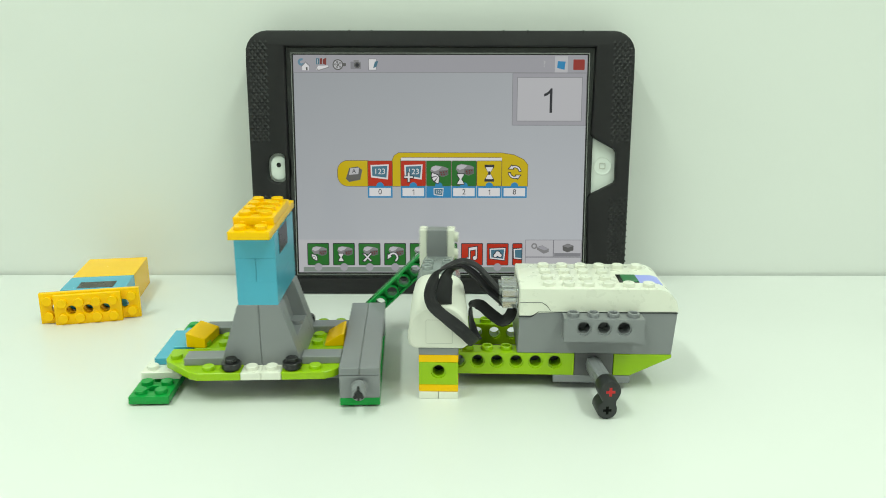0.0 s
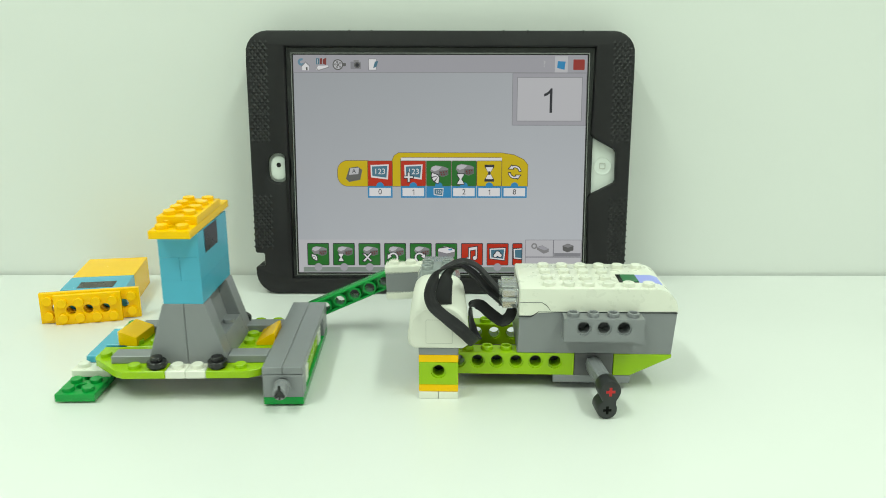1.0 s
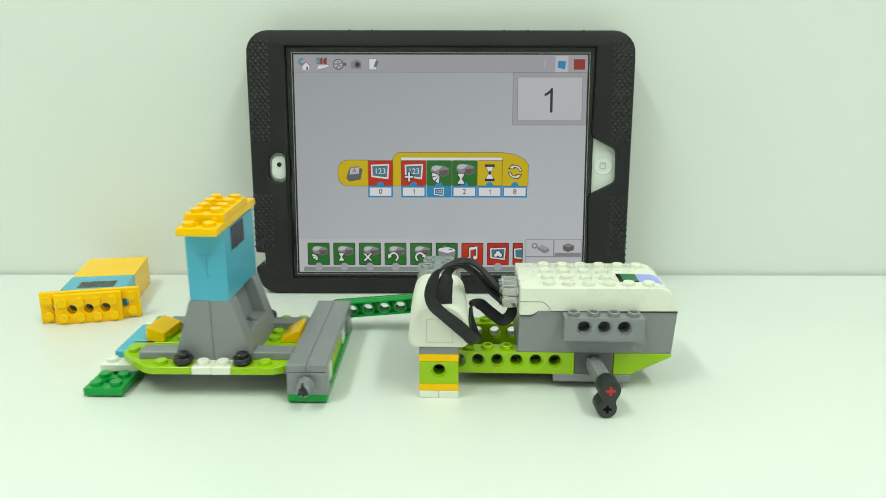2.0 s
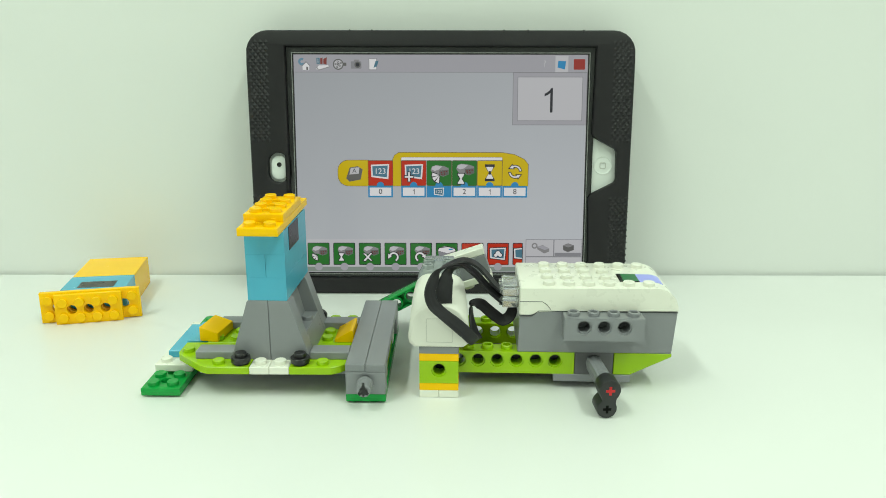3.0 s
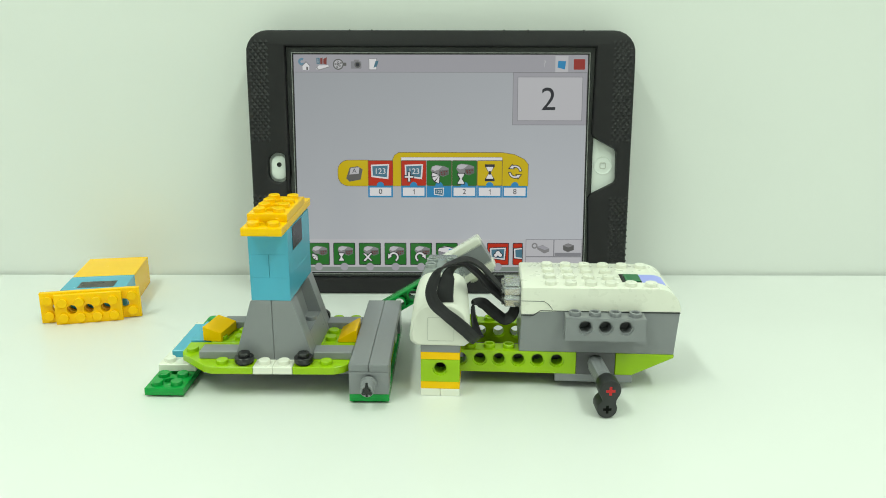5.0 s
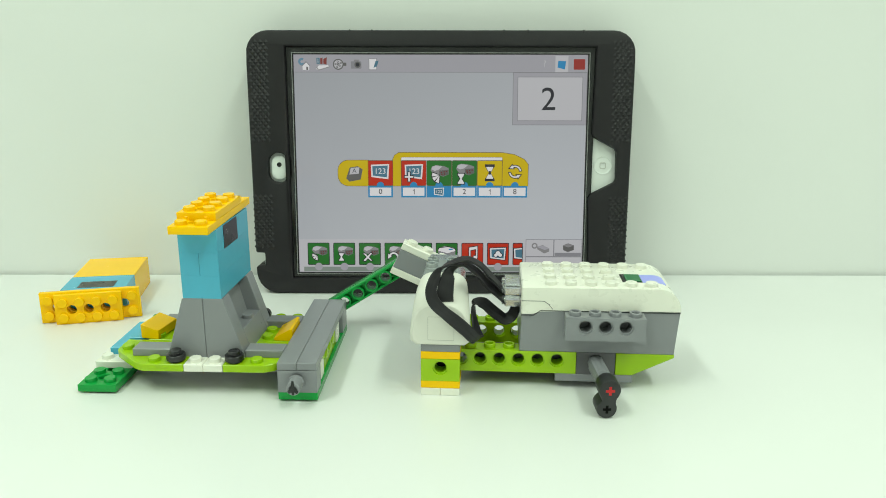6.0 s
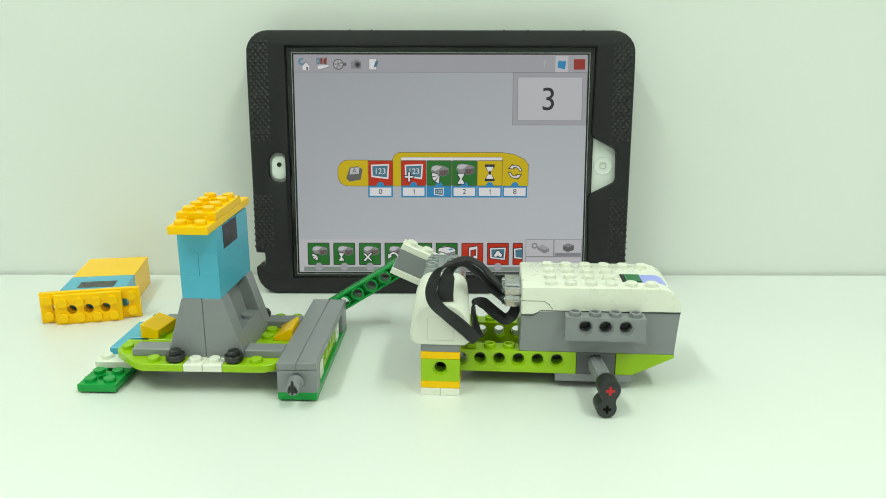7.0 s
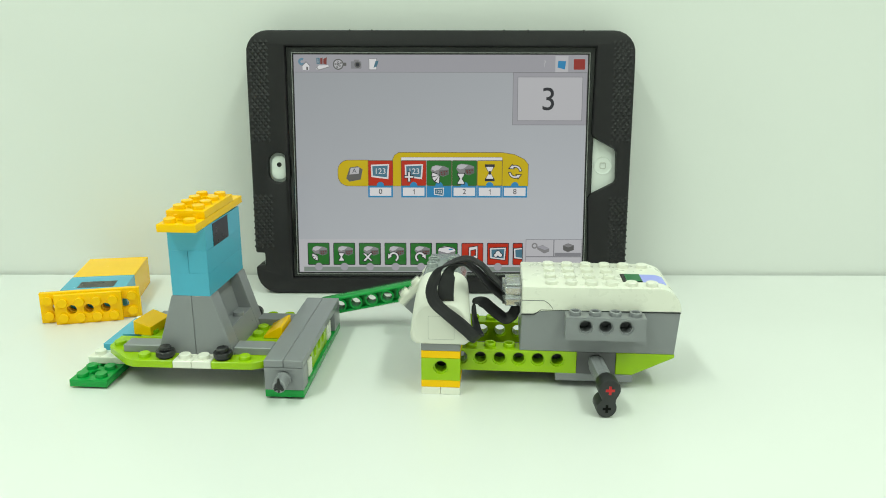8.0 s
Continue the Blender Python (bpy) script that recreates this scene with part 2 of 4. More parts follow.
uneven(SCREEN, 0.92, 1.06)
BAR = glow("display_toolbar", (0.285, 0.285, 0.305))
PALE = glow("display_pale", (0.40, 0.402, 0.415))
LINE = glow("display_grey_line", (0.19, 0.192, 0.205))
MIDGREY = glow("display_mid_grey", (0.19, 0.19, 0.19))
DARKGREY = glow("display_dark", (0.025, 0.025, 0.03))
D_GREEN = glow("display_green", (0.016, 0.125, 0.018))
D_SHELF = glow("display_green_grey", (0.17, 0.21, 0.18))
D_RED = glow("display_red", (0.38, 0.020, 0.006))
D_YELLOW = glow("display_yellow", (0.47, 0.35, 0.002))
D_BLUE = glow("display_blue", (0.025, 0.19, 0.37))
D_TEAL = glow("display_teal", (0.055, 0.14, 0.19))
D_DOTS = glow("display_dark_red", (0.12, 0.018, 0.018))
D_SIDE = glow("display_shadow_grey", (0.095, 0.095, 0.09))
D_RIM = glow("display_block_rim", (0.10, 0.075, 0.03))
D_STOP = glow("display_dim_red", (0.24, 0.028, 0.022))
D_WHITE = glow("display_bright", (0.58, 0.58, 0.58))
D_MUTED = glow("display_muted_blue", (0.10, 0.20, 0.27))
D_CLAP = glow("display_muted_red", (0.17, 0.035, 0.03))


def tile(bm, x0, x1, z0, z1, y=0.0, r=0.0):
    pts = rrect(x0, x1, z0, z1, r) if r else [(x0, z0), (x1, z0), (x1, z1), (x0, z1)]
    return sheet(bm, [pts], y, y - 0.1)


def disc(bm, x, z, r, y=0.0, n=16):
    return sheet(bm, [loop_pts(x, z, r, n)], y, y - 0.1)


def poly(bm, pts, y=0.0):
    return sheet(bm, [pts], y, y - 0.1)


def arc_band(cx, cz, r0, r1, a0, a1, n=14):
    a = [radians(a0 + (a1 - a0) * i / n) for i in range(n + 1)]
    return [(cx + r1 * math.cos(t), cz + r1 * math.sin(t)) for t in a] + [(cx + r0 * math.cos(t), cz + r0 * math.sin(t)) for t in reversed(a)]


def curl(bm, x, z, r, a0, a1, y, w=0.55, tip=1.5):
    """A round arrow: a band with a head at its end a1."""
    poly(bm, arc_band(x, z, r - w, r + w, a0, a1), y)
    t = radians(a1)
    s = 1 if a1 > a0 else -1
    c, sn = math.cos(t), math.sin(t)
    poly(bm, [(x + (r - tip) * c, z + (r - tip) * sn), (x + (r + tip) * c, z + (r + tip) * sn), (x + r * c - s * 2 * tip * sn, z + r * sn + s * 2 * tip * c)], y)


def hourglass(bm, x, z, w, h, y):
    poly(bm, [(x - w, z + h), (x + w, z + h), (x + w, z + h * 0.8), (x + w * 0.2, z), (x + w, z - h * 0.8), (x + w, z - h), (x - w, z - h), (x - w, z - h * 0.8), (x - w * 0.2, z), (x - w, z + h * 0.8)], y)


def inked(name, draw, parent):
    """A bright sign with a fine dark rim behind it; draw(bm, dy) lays its shapes dy further back."""
    INK["grow"] = 0.45
    bm = bmesh.new()
    draw(bm, 0.06)
    part(name + "_rim", bm, DARKGREY, parent)
    INK["grow"] = 0.0
    bm = bmesh.new()
    draw(bm, 0.0)
    part(name, bm, D_WHITE, parent)


def motor_sign(parent, x, z, s, y):
    """The little pictogram of a motor box with three red points."""
    bm = bmesh.new()
    poly(bm, [(x - 5 * s, z + 1.0 * s), (x - 4.3 * s, z + 3 * s), (x - 2 * s, z + 3.9 * s), (x + 2.5 * s, z + 3.2 * s), (x + 5 * s, z + 2.2 * s), (x + 5 * s, z - 1.4 * s), (x + 2 * s, z - 2.6 * s), (x - 1 * s, z - 1.4 * s), (x - 3.5 * s, z - 1.2 * s)], y)
    part("motor_sign", bm, MIDGREY, parent)
    bm = bmesh.new()
    poly(bm, [(x - 0.2 * s, z + 0.9 * s), (x + 4.9 * s, z + 1.3 * s), (x + 4.9 * s, z - 1.3 * s), (x + 2 * s, z - 2.5 * s), (x - 0.2 * s, z - 1.5 * s)], y - 0.05)
    part("motor_sign_shade", bm, D_SIDE, parent)
    bm = bmesh.new()
    poly(bm, [(x - 4.6 * s, z + 1.6 * s), (x - 4 * s, z + 3 * s), (x - 2 * s, z + 3.6 * s), (x + 1.5 * s, z + 3.1 * s), (x - 0.5 * s, z + 1.3 * s), (x - 2.8 * s, z + 0.6 * s)], y - 0.1)
    part("motor_sign_light", bm, PALE, parent)
    bm = bmesh.new()
    for dx, dz in ((1.0, -0.2), (2.5, 0.1), (3.9, 0.3), (1.3, -1.2), (2.7, -1.1)):
        disc(bm, x + dx * s, z + dz * s, 0.42 * s, y - 0.12, 8)
    part("motor_sign_points", bm, D_DOTS, parent)


def tablet():
    tb = thing("tablet", "white tablet in a rugged black rubber case showing a block program", "tablet",
               at(-1.33, 424.8, 0, -6.05))
    # case: back shell and front frame with the side notches and the openings for lens and button
    rim = [(105.4, 128)] + [(93.5 + 11.9 * math.cos(radians(a)), 133 + 11.9 * math.sin(radians(a))) for a in range(10, 91, 16)]
    rim += [(-93.5 + 11.9 * math.cos(radians(a)), 133 + 11.9 * math.sin(radians(a))) for a in range(90, 171, 16)] + [(-105.4, 128)]
    rim += [(-104.0, 24.2), (-103.2, 23.4), (-99.4, 23.2), (-98.9, 22.4), (-98.9, 16.6), (-99.4, 15.8), (-103.4, 15.6), (-104.0, 14.8)]
    rim += [(-91.5 + 12.4 * math.cos(radians(a)), 12.4 + 12.4 * math.sin(radians(a))) for a in range(186, 271, 14)]
    rim += [(91.5 + 12.4 * math.cos(radians(a)), 12.4 + 12.4 * math.sin(radians(a))) for a in range(270, 355, 14)]
    rim += [(104.0, 14.8)]
    hole = [(-84.3, 136.4), (84.3, 136.4), (83.2, 89.5), (84.5, 87.6), (96.0, 81.4), (97.0, 79.6), (97.2, 64.6), (96.4, 63.0), (83.4, 56.4), (82.0, 54.0), (83.4, 9.0), (-83.4, 9.0)]
    body = part("case_shell", sheet(bmesh.new(), [rim], 3.2, 18.5, 1.6), RUBBER, tb)
    frame_part = part("case_frame", sheet(bmesh.new(), [rim, hole, rrect(-95.3, -84.5, 62.9, 79.1, 5.0)], -3.0, 3.4, 1.1), RUBBER, tb, "textured black rubber front frame")
    # hatched grip pads down both sides
    for sx in (-1, 1):
        for z0, z1 in ((86, 141), (27 if sx < 0 else 12, 57)):
            bm = bmesh.new()
            # raised lozenges in rows, set like a chequer plate
            rows = int((z1 - z0) / 1.75)
            for i in range(rows):
                zz = z0 + 1.75 * i
                for k in range(4):
                    xx = 94.4 + 2.9 * k + (1.45 if i % 2 else 0)
                    if math.hypot(max(0, xx - 93.5), max(0, zz - 133)) > 10.2 and zz > 133 or xx > 103.9 + (zz - 80) * 0.008:
                        continue
                    xx *= sx
                    base = [bm.verts.new((xx + dx, -2.98, zz + dz)) for dx, dz in ((-1.4, 0), (0, -1.65), (1.4, 0), (0, 1.65))]
                    peak = bm.verts.new((xx, -3.56, zz))
                    for k2 in range(4):
                        bm.faces.new((base[k2], base[(k2 + 1) % 4], peak))
            part("grip_pad", bm, RUBBER, frame_part)
    # shallow ribs along the top edge
    for x in (-49, -37, 34, 47, 77):
        part("edge_rib", box(bmesh.new(), x - 0.35, x + 0.35, -3.08, 10, 143.4, 145.1, 0.12), RUBBER, frame_part)
    part("inner_frame", sheet(bmesh.new(), [[(-84.6, 136.7), (84.6, 136.7), (83.6, 8.8), (-83.6, 8.8)], [(-80.1, 132.2), (80.1, 132.2), (80.1, 11.8), (-80.1, 11.8)]], -0.9, 1.2, 0.3), GLOSSBLACK, tb)
    part("edge_line", sheet(bmesh.new(), [[(-81.2, 133.3), (81.2, 133.3), (81.2, 10.7), (-81.2, 10.7)], [(-80.8, 132.9), (80.8, 132.9), (80.8, 11.1), (-80.8, 11.1)]], -1.1, -0.8, 0.08), SILVER, tb)
    front = part("tablet_front", sheet(bmesh.new(), [rrect(-99.8, 99.8, 5, 139, 7)], 1.3, 3.1, 0.2), BEZEL, tb, "white glass front of the tablet")
    part("lens_plate", sheet(bmesh.new(), [rrect(-94.1, -85.2, 64.3, 77.7, 4.2)], -0.6, 1.4, 0.5), BEZEL, tb)
    bm = bmesh.new()
    lathe(bm, [(0, 0), (1.3, 0), (1.3, -0.3), (0.9, -0.3), (0.9, -0.1), (0, -0.1)], (-89.6, -0.65, 72.6), "y", 16)
    part("camera_lens", bm, BLACK, tb)
    bm = bmesh.new()
    lathe(bm, [(5.1, 0.0), (5.1, -0.25), (4.7, -0.25), (4.4, 0.02), (0, 0.06)], (90.3, 1.25, 72.2), "y", 28)
    button = part("home_button", bm, BEZEL, tb)
    part("button_mark", sheet(bmesh.new(), [rrect(88.6, 92.0, 70.5, 73.9, 0.7), rrect(88.95, 91.65, 70.85, 73.55, 0.5)], 1.2, 1.0), SEAM, button)

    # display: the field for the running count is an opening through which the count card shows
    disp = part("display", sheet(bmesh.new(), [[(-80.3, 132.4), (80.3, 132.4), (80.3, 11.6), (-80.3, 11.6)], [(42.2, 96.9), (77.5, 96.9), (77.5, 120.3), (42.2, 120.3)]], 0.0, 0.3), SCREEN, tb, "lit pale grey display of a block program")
    card = part("count_card", tile(bmesh.new(), -42.0, 19.0, -32.0, 12.6, 0.75), PALE, tb, "pale display field that counts up")
    for text, x, z in (("1", 0, 0), ("2", 0, -19.6), ("3", -22.0, -19.6)):
        part("digit", one_shape(13.2) if text == "1" else letters(text, 17.6, 0.05, 0.0), DARKGREY, card, at=at(x, 0.58, z))
    part("count_frame", sheet(bmesh.new(), [[(39.6, 94.6), (79.9, 94.6), (79.9, 122.6), (39.6, 122.6)], [(42.2, 96.9), (77.5, 96.9), (77.5, 120.3), (42.2, 120.3)]], 0.0, -0.12), BAR, disp)
    part("count_edge", sheet(bmesh.new(), [[(42.0, 96.7), (77.7, 96.7), (77.7, 120.5), (42.0, 120.5)], [(42.3, 97.0), (77.4, 97.0), (77.4, 120.2), (42.3, 120.2)]], -0.1, -0.2), LINE, disp)
    part("count_edge", sheet(bmesh.new(), [[(39.4, 94.4), (80.1, 94.4), (80.1, 122.8), (39.4, 122.8)], [(39.7, 94.7), (79.8, 94.7), (79.8, 122.5), (39.7, 122.5)]], -0.1, -0.2), LINE, disp)
    part("toolbar", tile(bmesh.new(), -80.1, 80.1, 122.9, 132.2, 0.0), BAR, disp)
    part("toolbar_edge", tile(bmesh.new(), -80.1, 80.1, 122.7, 122.95, -0.1), LINE, disp)
    # toolbar pictures: house with a spanner, clapper board, reel, camera, page
    bm = bmesh.new()
    poly(bm, arc_band(-75.6, 128.4, 0.8, 2.0, 60, 320), -0.1)
    poly(bm, [(-75.2, 127.2), (-73.4, 125.4), (-72.7, 126.2), (-74.4, 128.0)], -0.1)
    part("home_sign", bm, D_MUTED, disp)
    part("home_sign", poly(bmesh.new(), [(-75.2, 124.0), (-71.7, 123.9), (-71.6, 126.4), (-73.3, 128.2), (-75.3, 126.4)], -0.22), D_WHITE, disp)
    part("home_sign", tile(bmesh.new(), -73.2, -72.3, 124.0, 125.7, -0.34), D_SIDE, disp)
    part("home_sign", poly(bmesh.new(), [(-75.8, 126.2), (-73.3, 128.7), (-71.0, 126.4), (-71.3, 126.0), (-73.3, 128.0), (-75.5, 125.8)], -0.34), LINE, disp)
    part("board_sign", tile(bmesh.new(), -67.6, -65.9, 127.2, 130.4, -0.1), D_TEAL, disp)
    bm = poly(bmesh.new(), [(-65.6, 127.2), (-64.3, 127.3), (-64.3, 130.6), (-65.6, 130.2)], -0.1)
    poly(bm, [(-63.9, 127.4), (-62.2, 126.8), (-62.0, 130.8), (-63.9, 129.8)], -0.1)
    part("board_sign", bm, D_CLAP, disp)
    part("board_sign", tile(bmesh.new(), -67.0, -66.6, 127.6, 130.0, -0.22), PALE, disp)
    part("board_sign", poly(bmesh.new(), [(-67.9, 124.6), (-66.4, 126.4), (-61.4, 126.6), (-60.8, 125.6), (-66.4, 123.9)], -0.1), D_WHITE, disp)
    part("board_sign", poly(bmesh.new(), [(-67.9, 125.4), (-66.5, 123.7), (-60.6, 125.5), (-60.7, 125.9), (-66.4, 124.2), (-67.6, 125.7)], -0.22), MIDGREY, disp)
    bm = bmesh.new()
    poly(bm, arc_band(-55.8, 127.0, 2.3, 2.9, 0, 359, 24), -0.1)
    poly(bm, arc_band(-55.8, 127.0, 0.2, 0.7, 0, 359), -0.1)
    for a in range(30, 390, 72):
        poly(bm, arc_band(-55.8 + 1.5 * math.cos(radians(a)), 127 + 1.5 * math.sin(radians(a)), 0.25, 0.6, 0, 359, 8), -0.1)
    tile(bm, -53.1, -51.4, 126.2, 127.9, -0.1, 0.3)
    part("reel_sign", bm, D_SIDE, disp)
    part("reel_sign", disc(bmesh.new(), -55.8, 127.0, 2.6, -0.02), PALE, disp)
    part("camera_sign", tile(bmesh.new(), -48.9, -43.2, 124.7, 128.6, -0.1, 0.5), LINE, disp)
    part("camera_sign", tile(bmesh.new(), -47.2, -44.4, 128.4, 129.5, -0.1), MIDGREY, disp)
    part("camera_sign", disc(bmesh.new(), -45.3, 126.8, 1.7, -0.22), D_SIDE, disp)
    part("camera_sign", disc(bmesh.new(), -45.3, 126.8, 1.0, -0.34), DARKGREY, disp)
    part("page_sign", poly(bmesh.new(), [(-39.2, 124.0), (-34.8, 124.0), (-34.8, 130.2), (-39.2, 130.2)], -0.1), LINE, disp)
    part("page_sign", poly(bmesh.new(), [(-38.9, 124.3), (-35.1, 124.3), (-35.1, 129.9), (-38.9, 129.9)], -0.22), D_WHITE, disp)
    part("page_sign", poly(bmesh.new(), [(-36.6, 125.2), (-34.8, 125.8), (-33.8, 129.0), (-35.6, 128.6)], -0.34), D_TEAL, disp)
    part("toolbar_tab", tile(bmesh.new(), 62.4, 69.4, 123.0, 131.6, -0.1), PALE, disp)
    part("screen_sign", poly(bmesh.new(), [(63.6, 125.4), (67.6, 124.4), (68.2, 128.8), (63.9, 129.0)], -0.22), D_BLUE, disp)
    part("stop_sign", tile(bmesh.new(), 72.4, 78.6, 124.3, 129.9, -0.1, 0.5), D_STOP, disp)
    bm = letters("?", 4.6)
    part("help_sign", bm, PALE, disp, at=at(56.6, -0.12, 127.4))

    # program: a row of blocks 14.15 wide
    top, low = 75.0, 60.9

    def block(x, material, name):
        made = part(name, tile(bmesh.new(), x + 0.1, x + 14.05, low, top, -0.15, 0.6), material, disp)
        part("block_rim", sheet(bmesh.new(), [rrect(x + 0.05, x + 14.1, low - 0.05, top + 0.05, 0.7), rrect(x + 0.3, x + 13.85, low + 0.2, top - 0.2, 0.5)], -0.16, -0.27), D_RIM, made)
        return made

    bm = bmesh.new()
    start_shape = ([(-40.2, low), (-40.2, top), (-51.5, top)] + [(-51.5 + 5.6 * math.cos(radians(a)), 69.4 + 5.6 * math.sin(radians(a))) for a in range(100, 181, 16)]
         + [(-51.5 + 5.6 * math.cos(radians(a)), 66.5 + 5.6 * math.sin(radians(a))) for a in range(180, 265, 16)] + [(-51.5, low)])
    poly(bm, start_shape, -0.15)
    start = part("start_block", bm, D_YELLOW, disp)
    part("block_rim", poly(bmesh.new(), grown(start_shape, 0.25), -0.06), D_RIM, start)
    part("key_sign", poly(bmesh.new(), [(-52.6, 65.0), (-50.8, 63.2), (-44.6, 64.4), (-43.4, 70.0), (-46.0, 71.8), (-50.6, 71.0)], -0.27), D_SIDE, start)
    part("key_sign", poly(bmesh.new(), [(-50.8, 67.2), (-45.6, 67.6), (-45.2, 71.2), (-50.0, 70.8)], -0.39), PALE, start)
    part("writing", letters("A", 3.4), DARKGREY, start, at=at(-48.0, -0.5, 69.2))

    # the loop frame around five blocks
    bm = bmesh.new()
    loop_shape = [(-26.6, low), (-26.6, 75.4), (-25.6, 77.8), (-23.2, 79.3), (34.0, 79.3), (41.0, 78.2), (46.4, 75.6), (48.6, 72.8), (48.6, low), (34.4, low), (34.4, 76.2), (33.6, 76.9), (-21.0, 76.9), (-22.2, 76.0), (-22.2, low)]
    sheet(bm, [loop_shape], 0.0, -0.12)
    loop = part("loop_block", bm, D_YELLOW, disp)
    part("block_rim", sheet(bmesh.new(), [grown(loop_shape, 0.25)], 0.0, -0.06), D_RIM, loop)

    part("loop_gap", tile(bmesh.new(), -21.9, 34.2, 75.2, 76.7, -0.02), D_WHITE, loop)

    def arrows(bm, dy):
        curl(bm, 41.4, 68.8, 3.0, 10, 115, -0.24 + dy, 0.4, 1.0)
        curl(bm, 41.4, 68.8, 3.0, 190, 295, -0.24 + dy, 0.4, 1.0)

    inked("loop_arrow", arrows, loop)

    def number_sign(parent, x, z, s=1.0):
        part("number_sign", poly(bmesh.new(), [(x - 5 * s, z - 3.2 * s), (x + 4.4 * s, z - 4.4 * s), (x + 5 * s, z + 4.0 * s), (x - 5.2 * s, z + 3.6 * s)], -0.27), D_WHITE, parent)
        part("number_sign", poly(bmesh.new(), [(x - 4.2 * s, z - 2.4 * s), (x + 3.6 * s, z - 3.4 * s), (x + 4.2 * s, z + 3.2 * s), (x - 4.4 * s, z + 2.8 * s)], -0.39), D_TEAL, parent)
        part("writing", letters("123", 4.4 * s), D_WHITE, parent, at=at(x - 0.1, -0.52, z - 0.1))

    b1 = block(-40.6, D_RED, "count_block")
    number_sign(b1, -33.6, 69)
    b2 = block(-22.1, D_RED, "count_block")
    number_sign(b2, -14.8, 69)

    def plus(bm, dy):
        poly(bm, [(-20.0, 65.5), (-18.1, 65.5), (-18.1, 63.4), (-17.1, 63.4), (-17.1, 65.5), (-15.2, 65.5), (-15.2, 66.4), (-17.1, 66.4), (-17.1, 68.5), (-18.1, 68.5), (-18.1, 66.4), (-20.0, 66.4)], -0.66 + dy)

    inked("plus_sign", plus, b2)
    b3 = block(-7.9, D_GREEN, "motor_block")
    motor_sign(b3, -0.6, 68.6, 1.0, -0.27)

    def fan(bm, dy):
        for a in (160, 198, 236):
            poly(bm, arc_band(-0.6, 66.8, 0.6, 4.2, a, a + 28, 3), -0.58 + dy)

    inked("speed_sign", fan, b3)
    b4 = block(6.2, D_GREEN, "motor_block")
    motor_sign(b4, 13.6, 69.4, 1.0, -0.27)
    inked("time_sign", lambda bm, dy: hourglass(bm, 11.3, 64.9, 1.7, 2.8, -0.58 + dy), b4)
    b5 = block(20.2, D_YELLOW, "wait_block")
    bm = bmesh.new()
    hourglass(bm, 27.3, 68.2, 2.7, 4.5, -0.27)
    part("time_sign", bm, DARKGREY, b5)
    bm = bmesh.new()
    hourglass(bm, 27.3, 68.2, 1.9, 3.5, -0.38)
    part("time_sign", bm, D_WHITE, b5)
    bm = bmesh.new()
    tile(bm, 24.6, 30.0, 71.5, 72.9, -0.5)
    tile(bm, 24.6, 30.0, 63.5, 64.9, -0.5)
    tile(bm, 26.7, 27.9, 67.2, 69.2, -0.5)
    part("time_sign", bm, DARKGREY, b5)

    # input fields under the blocks
    for x, text in ((-40.6, "0"), (-22.1, "1"), (-7.9, ""), (6.2, "2"), (20.3, "1"), (34.4, "8")):
        bm = tile(bmesh.new(), x + 0.1, x + 13.9, 54.4, low - 0.05, -0.15)
        disc(bm, x + 7, low + 0.1, 2.1, -0.2, 16)
        f = part("input_field", bm, D_BLUE, disp)
        if text:
            part("field", tile(bmesh.new(), x + 1.0, x + 13.0, 55.3, 59.9, -0.32), D_WHITE, f)
            part("writing", one_shape(3.0) if text == "1" else letters(text, 4.2), DARKGREY, f, at=at(x + 7, -0.46, 57.6))
        else:
            number_sign(f, x + 7, 57.7, 0.55)

    # palette along the bottom
    part("palette", tile(bmesh.new(), -80.1, 80.1, 11.8, 30.6, 0.0), PALE, disp)
    part("palette_shelf", tile(bmesh.new(), -77.5, 48.0, 12.2, 14.9, -0.1), D_SHELF, disp)
    part("palette_edge", tile(bmesh.new(), -80.1, 80.1, 11.7, 12.0, -0.1), LINE, disp)
    signs = ["speed", "time", "cross", "left", "right", "box", "note", "cloud", "count"]
    for i, sign in enumerate(signs):
        x0 = -75.0 + 14.5 * i
        x1 = x0 + (11.9 if sign != "count" else 5.2)
        red = i > 5
        rimmed = part("palette_block", tile(bmesh.new(), x0 - 0.25, x1 + 0.25, 15.9, 28.7, -0.1, 0.6), DARKGREY, disp)
        part("face", tile(bmesh.new(), x0 + 0.15, x1 - 0.15, 16.3, 28.3, -0.22, 0.5), D_RED if red else D_GREEN, rimmed)
        cx, cz = (x0 + x1) / 2, 22.6
        if not red:
            motor_sign(rimmed, cx + 0.6, cz + 1.0, 0.86, -0.34)

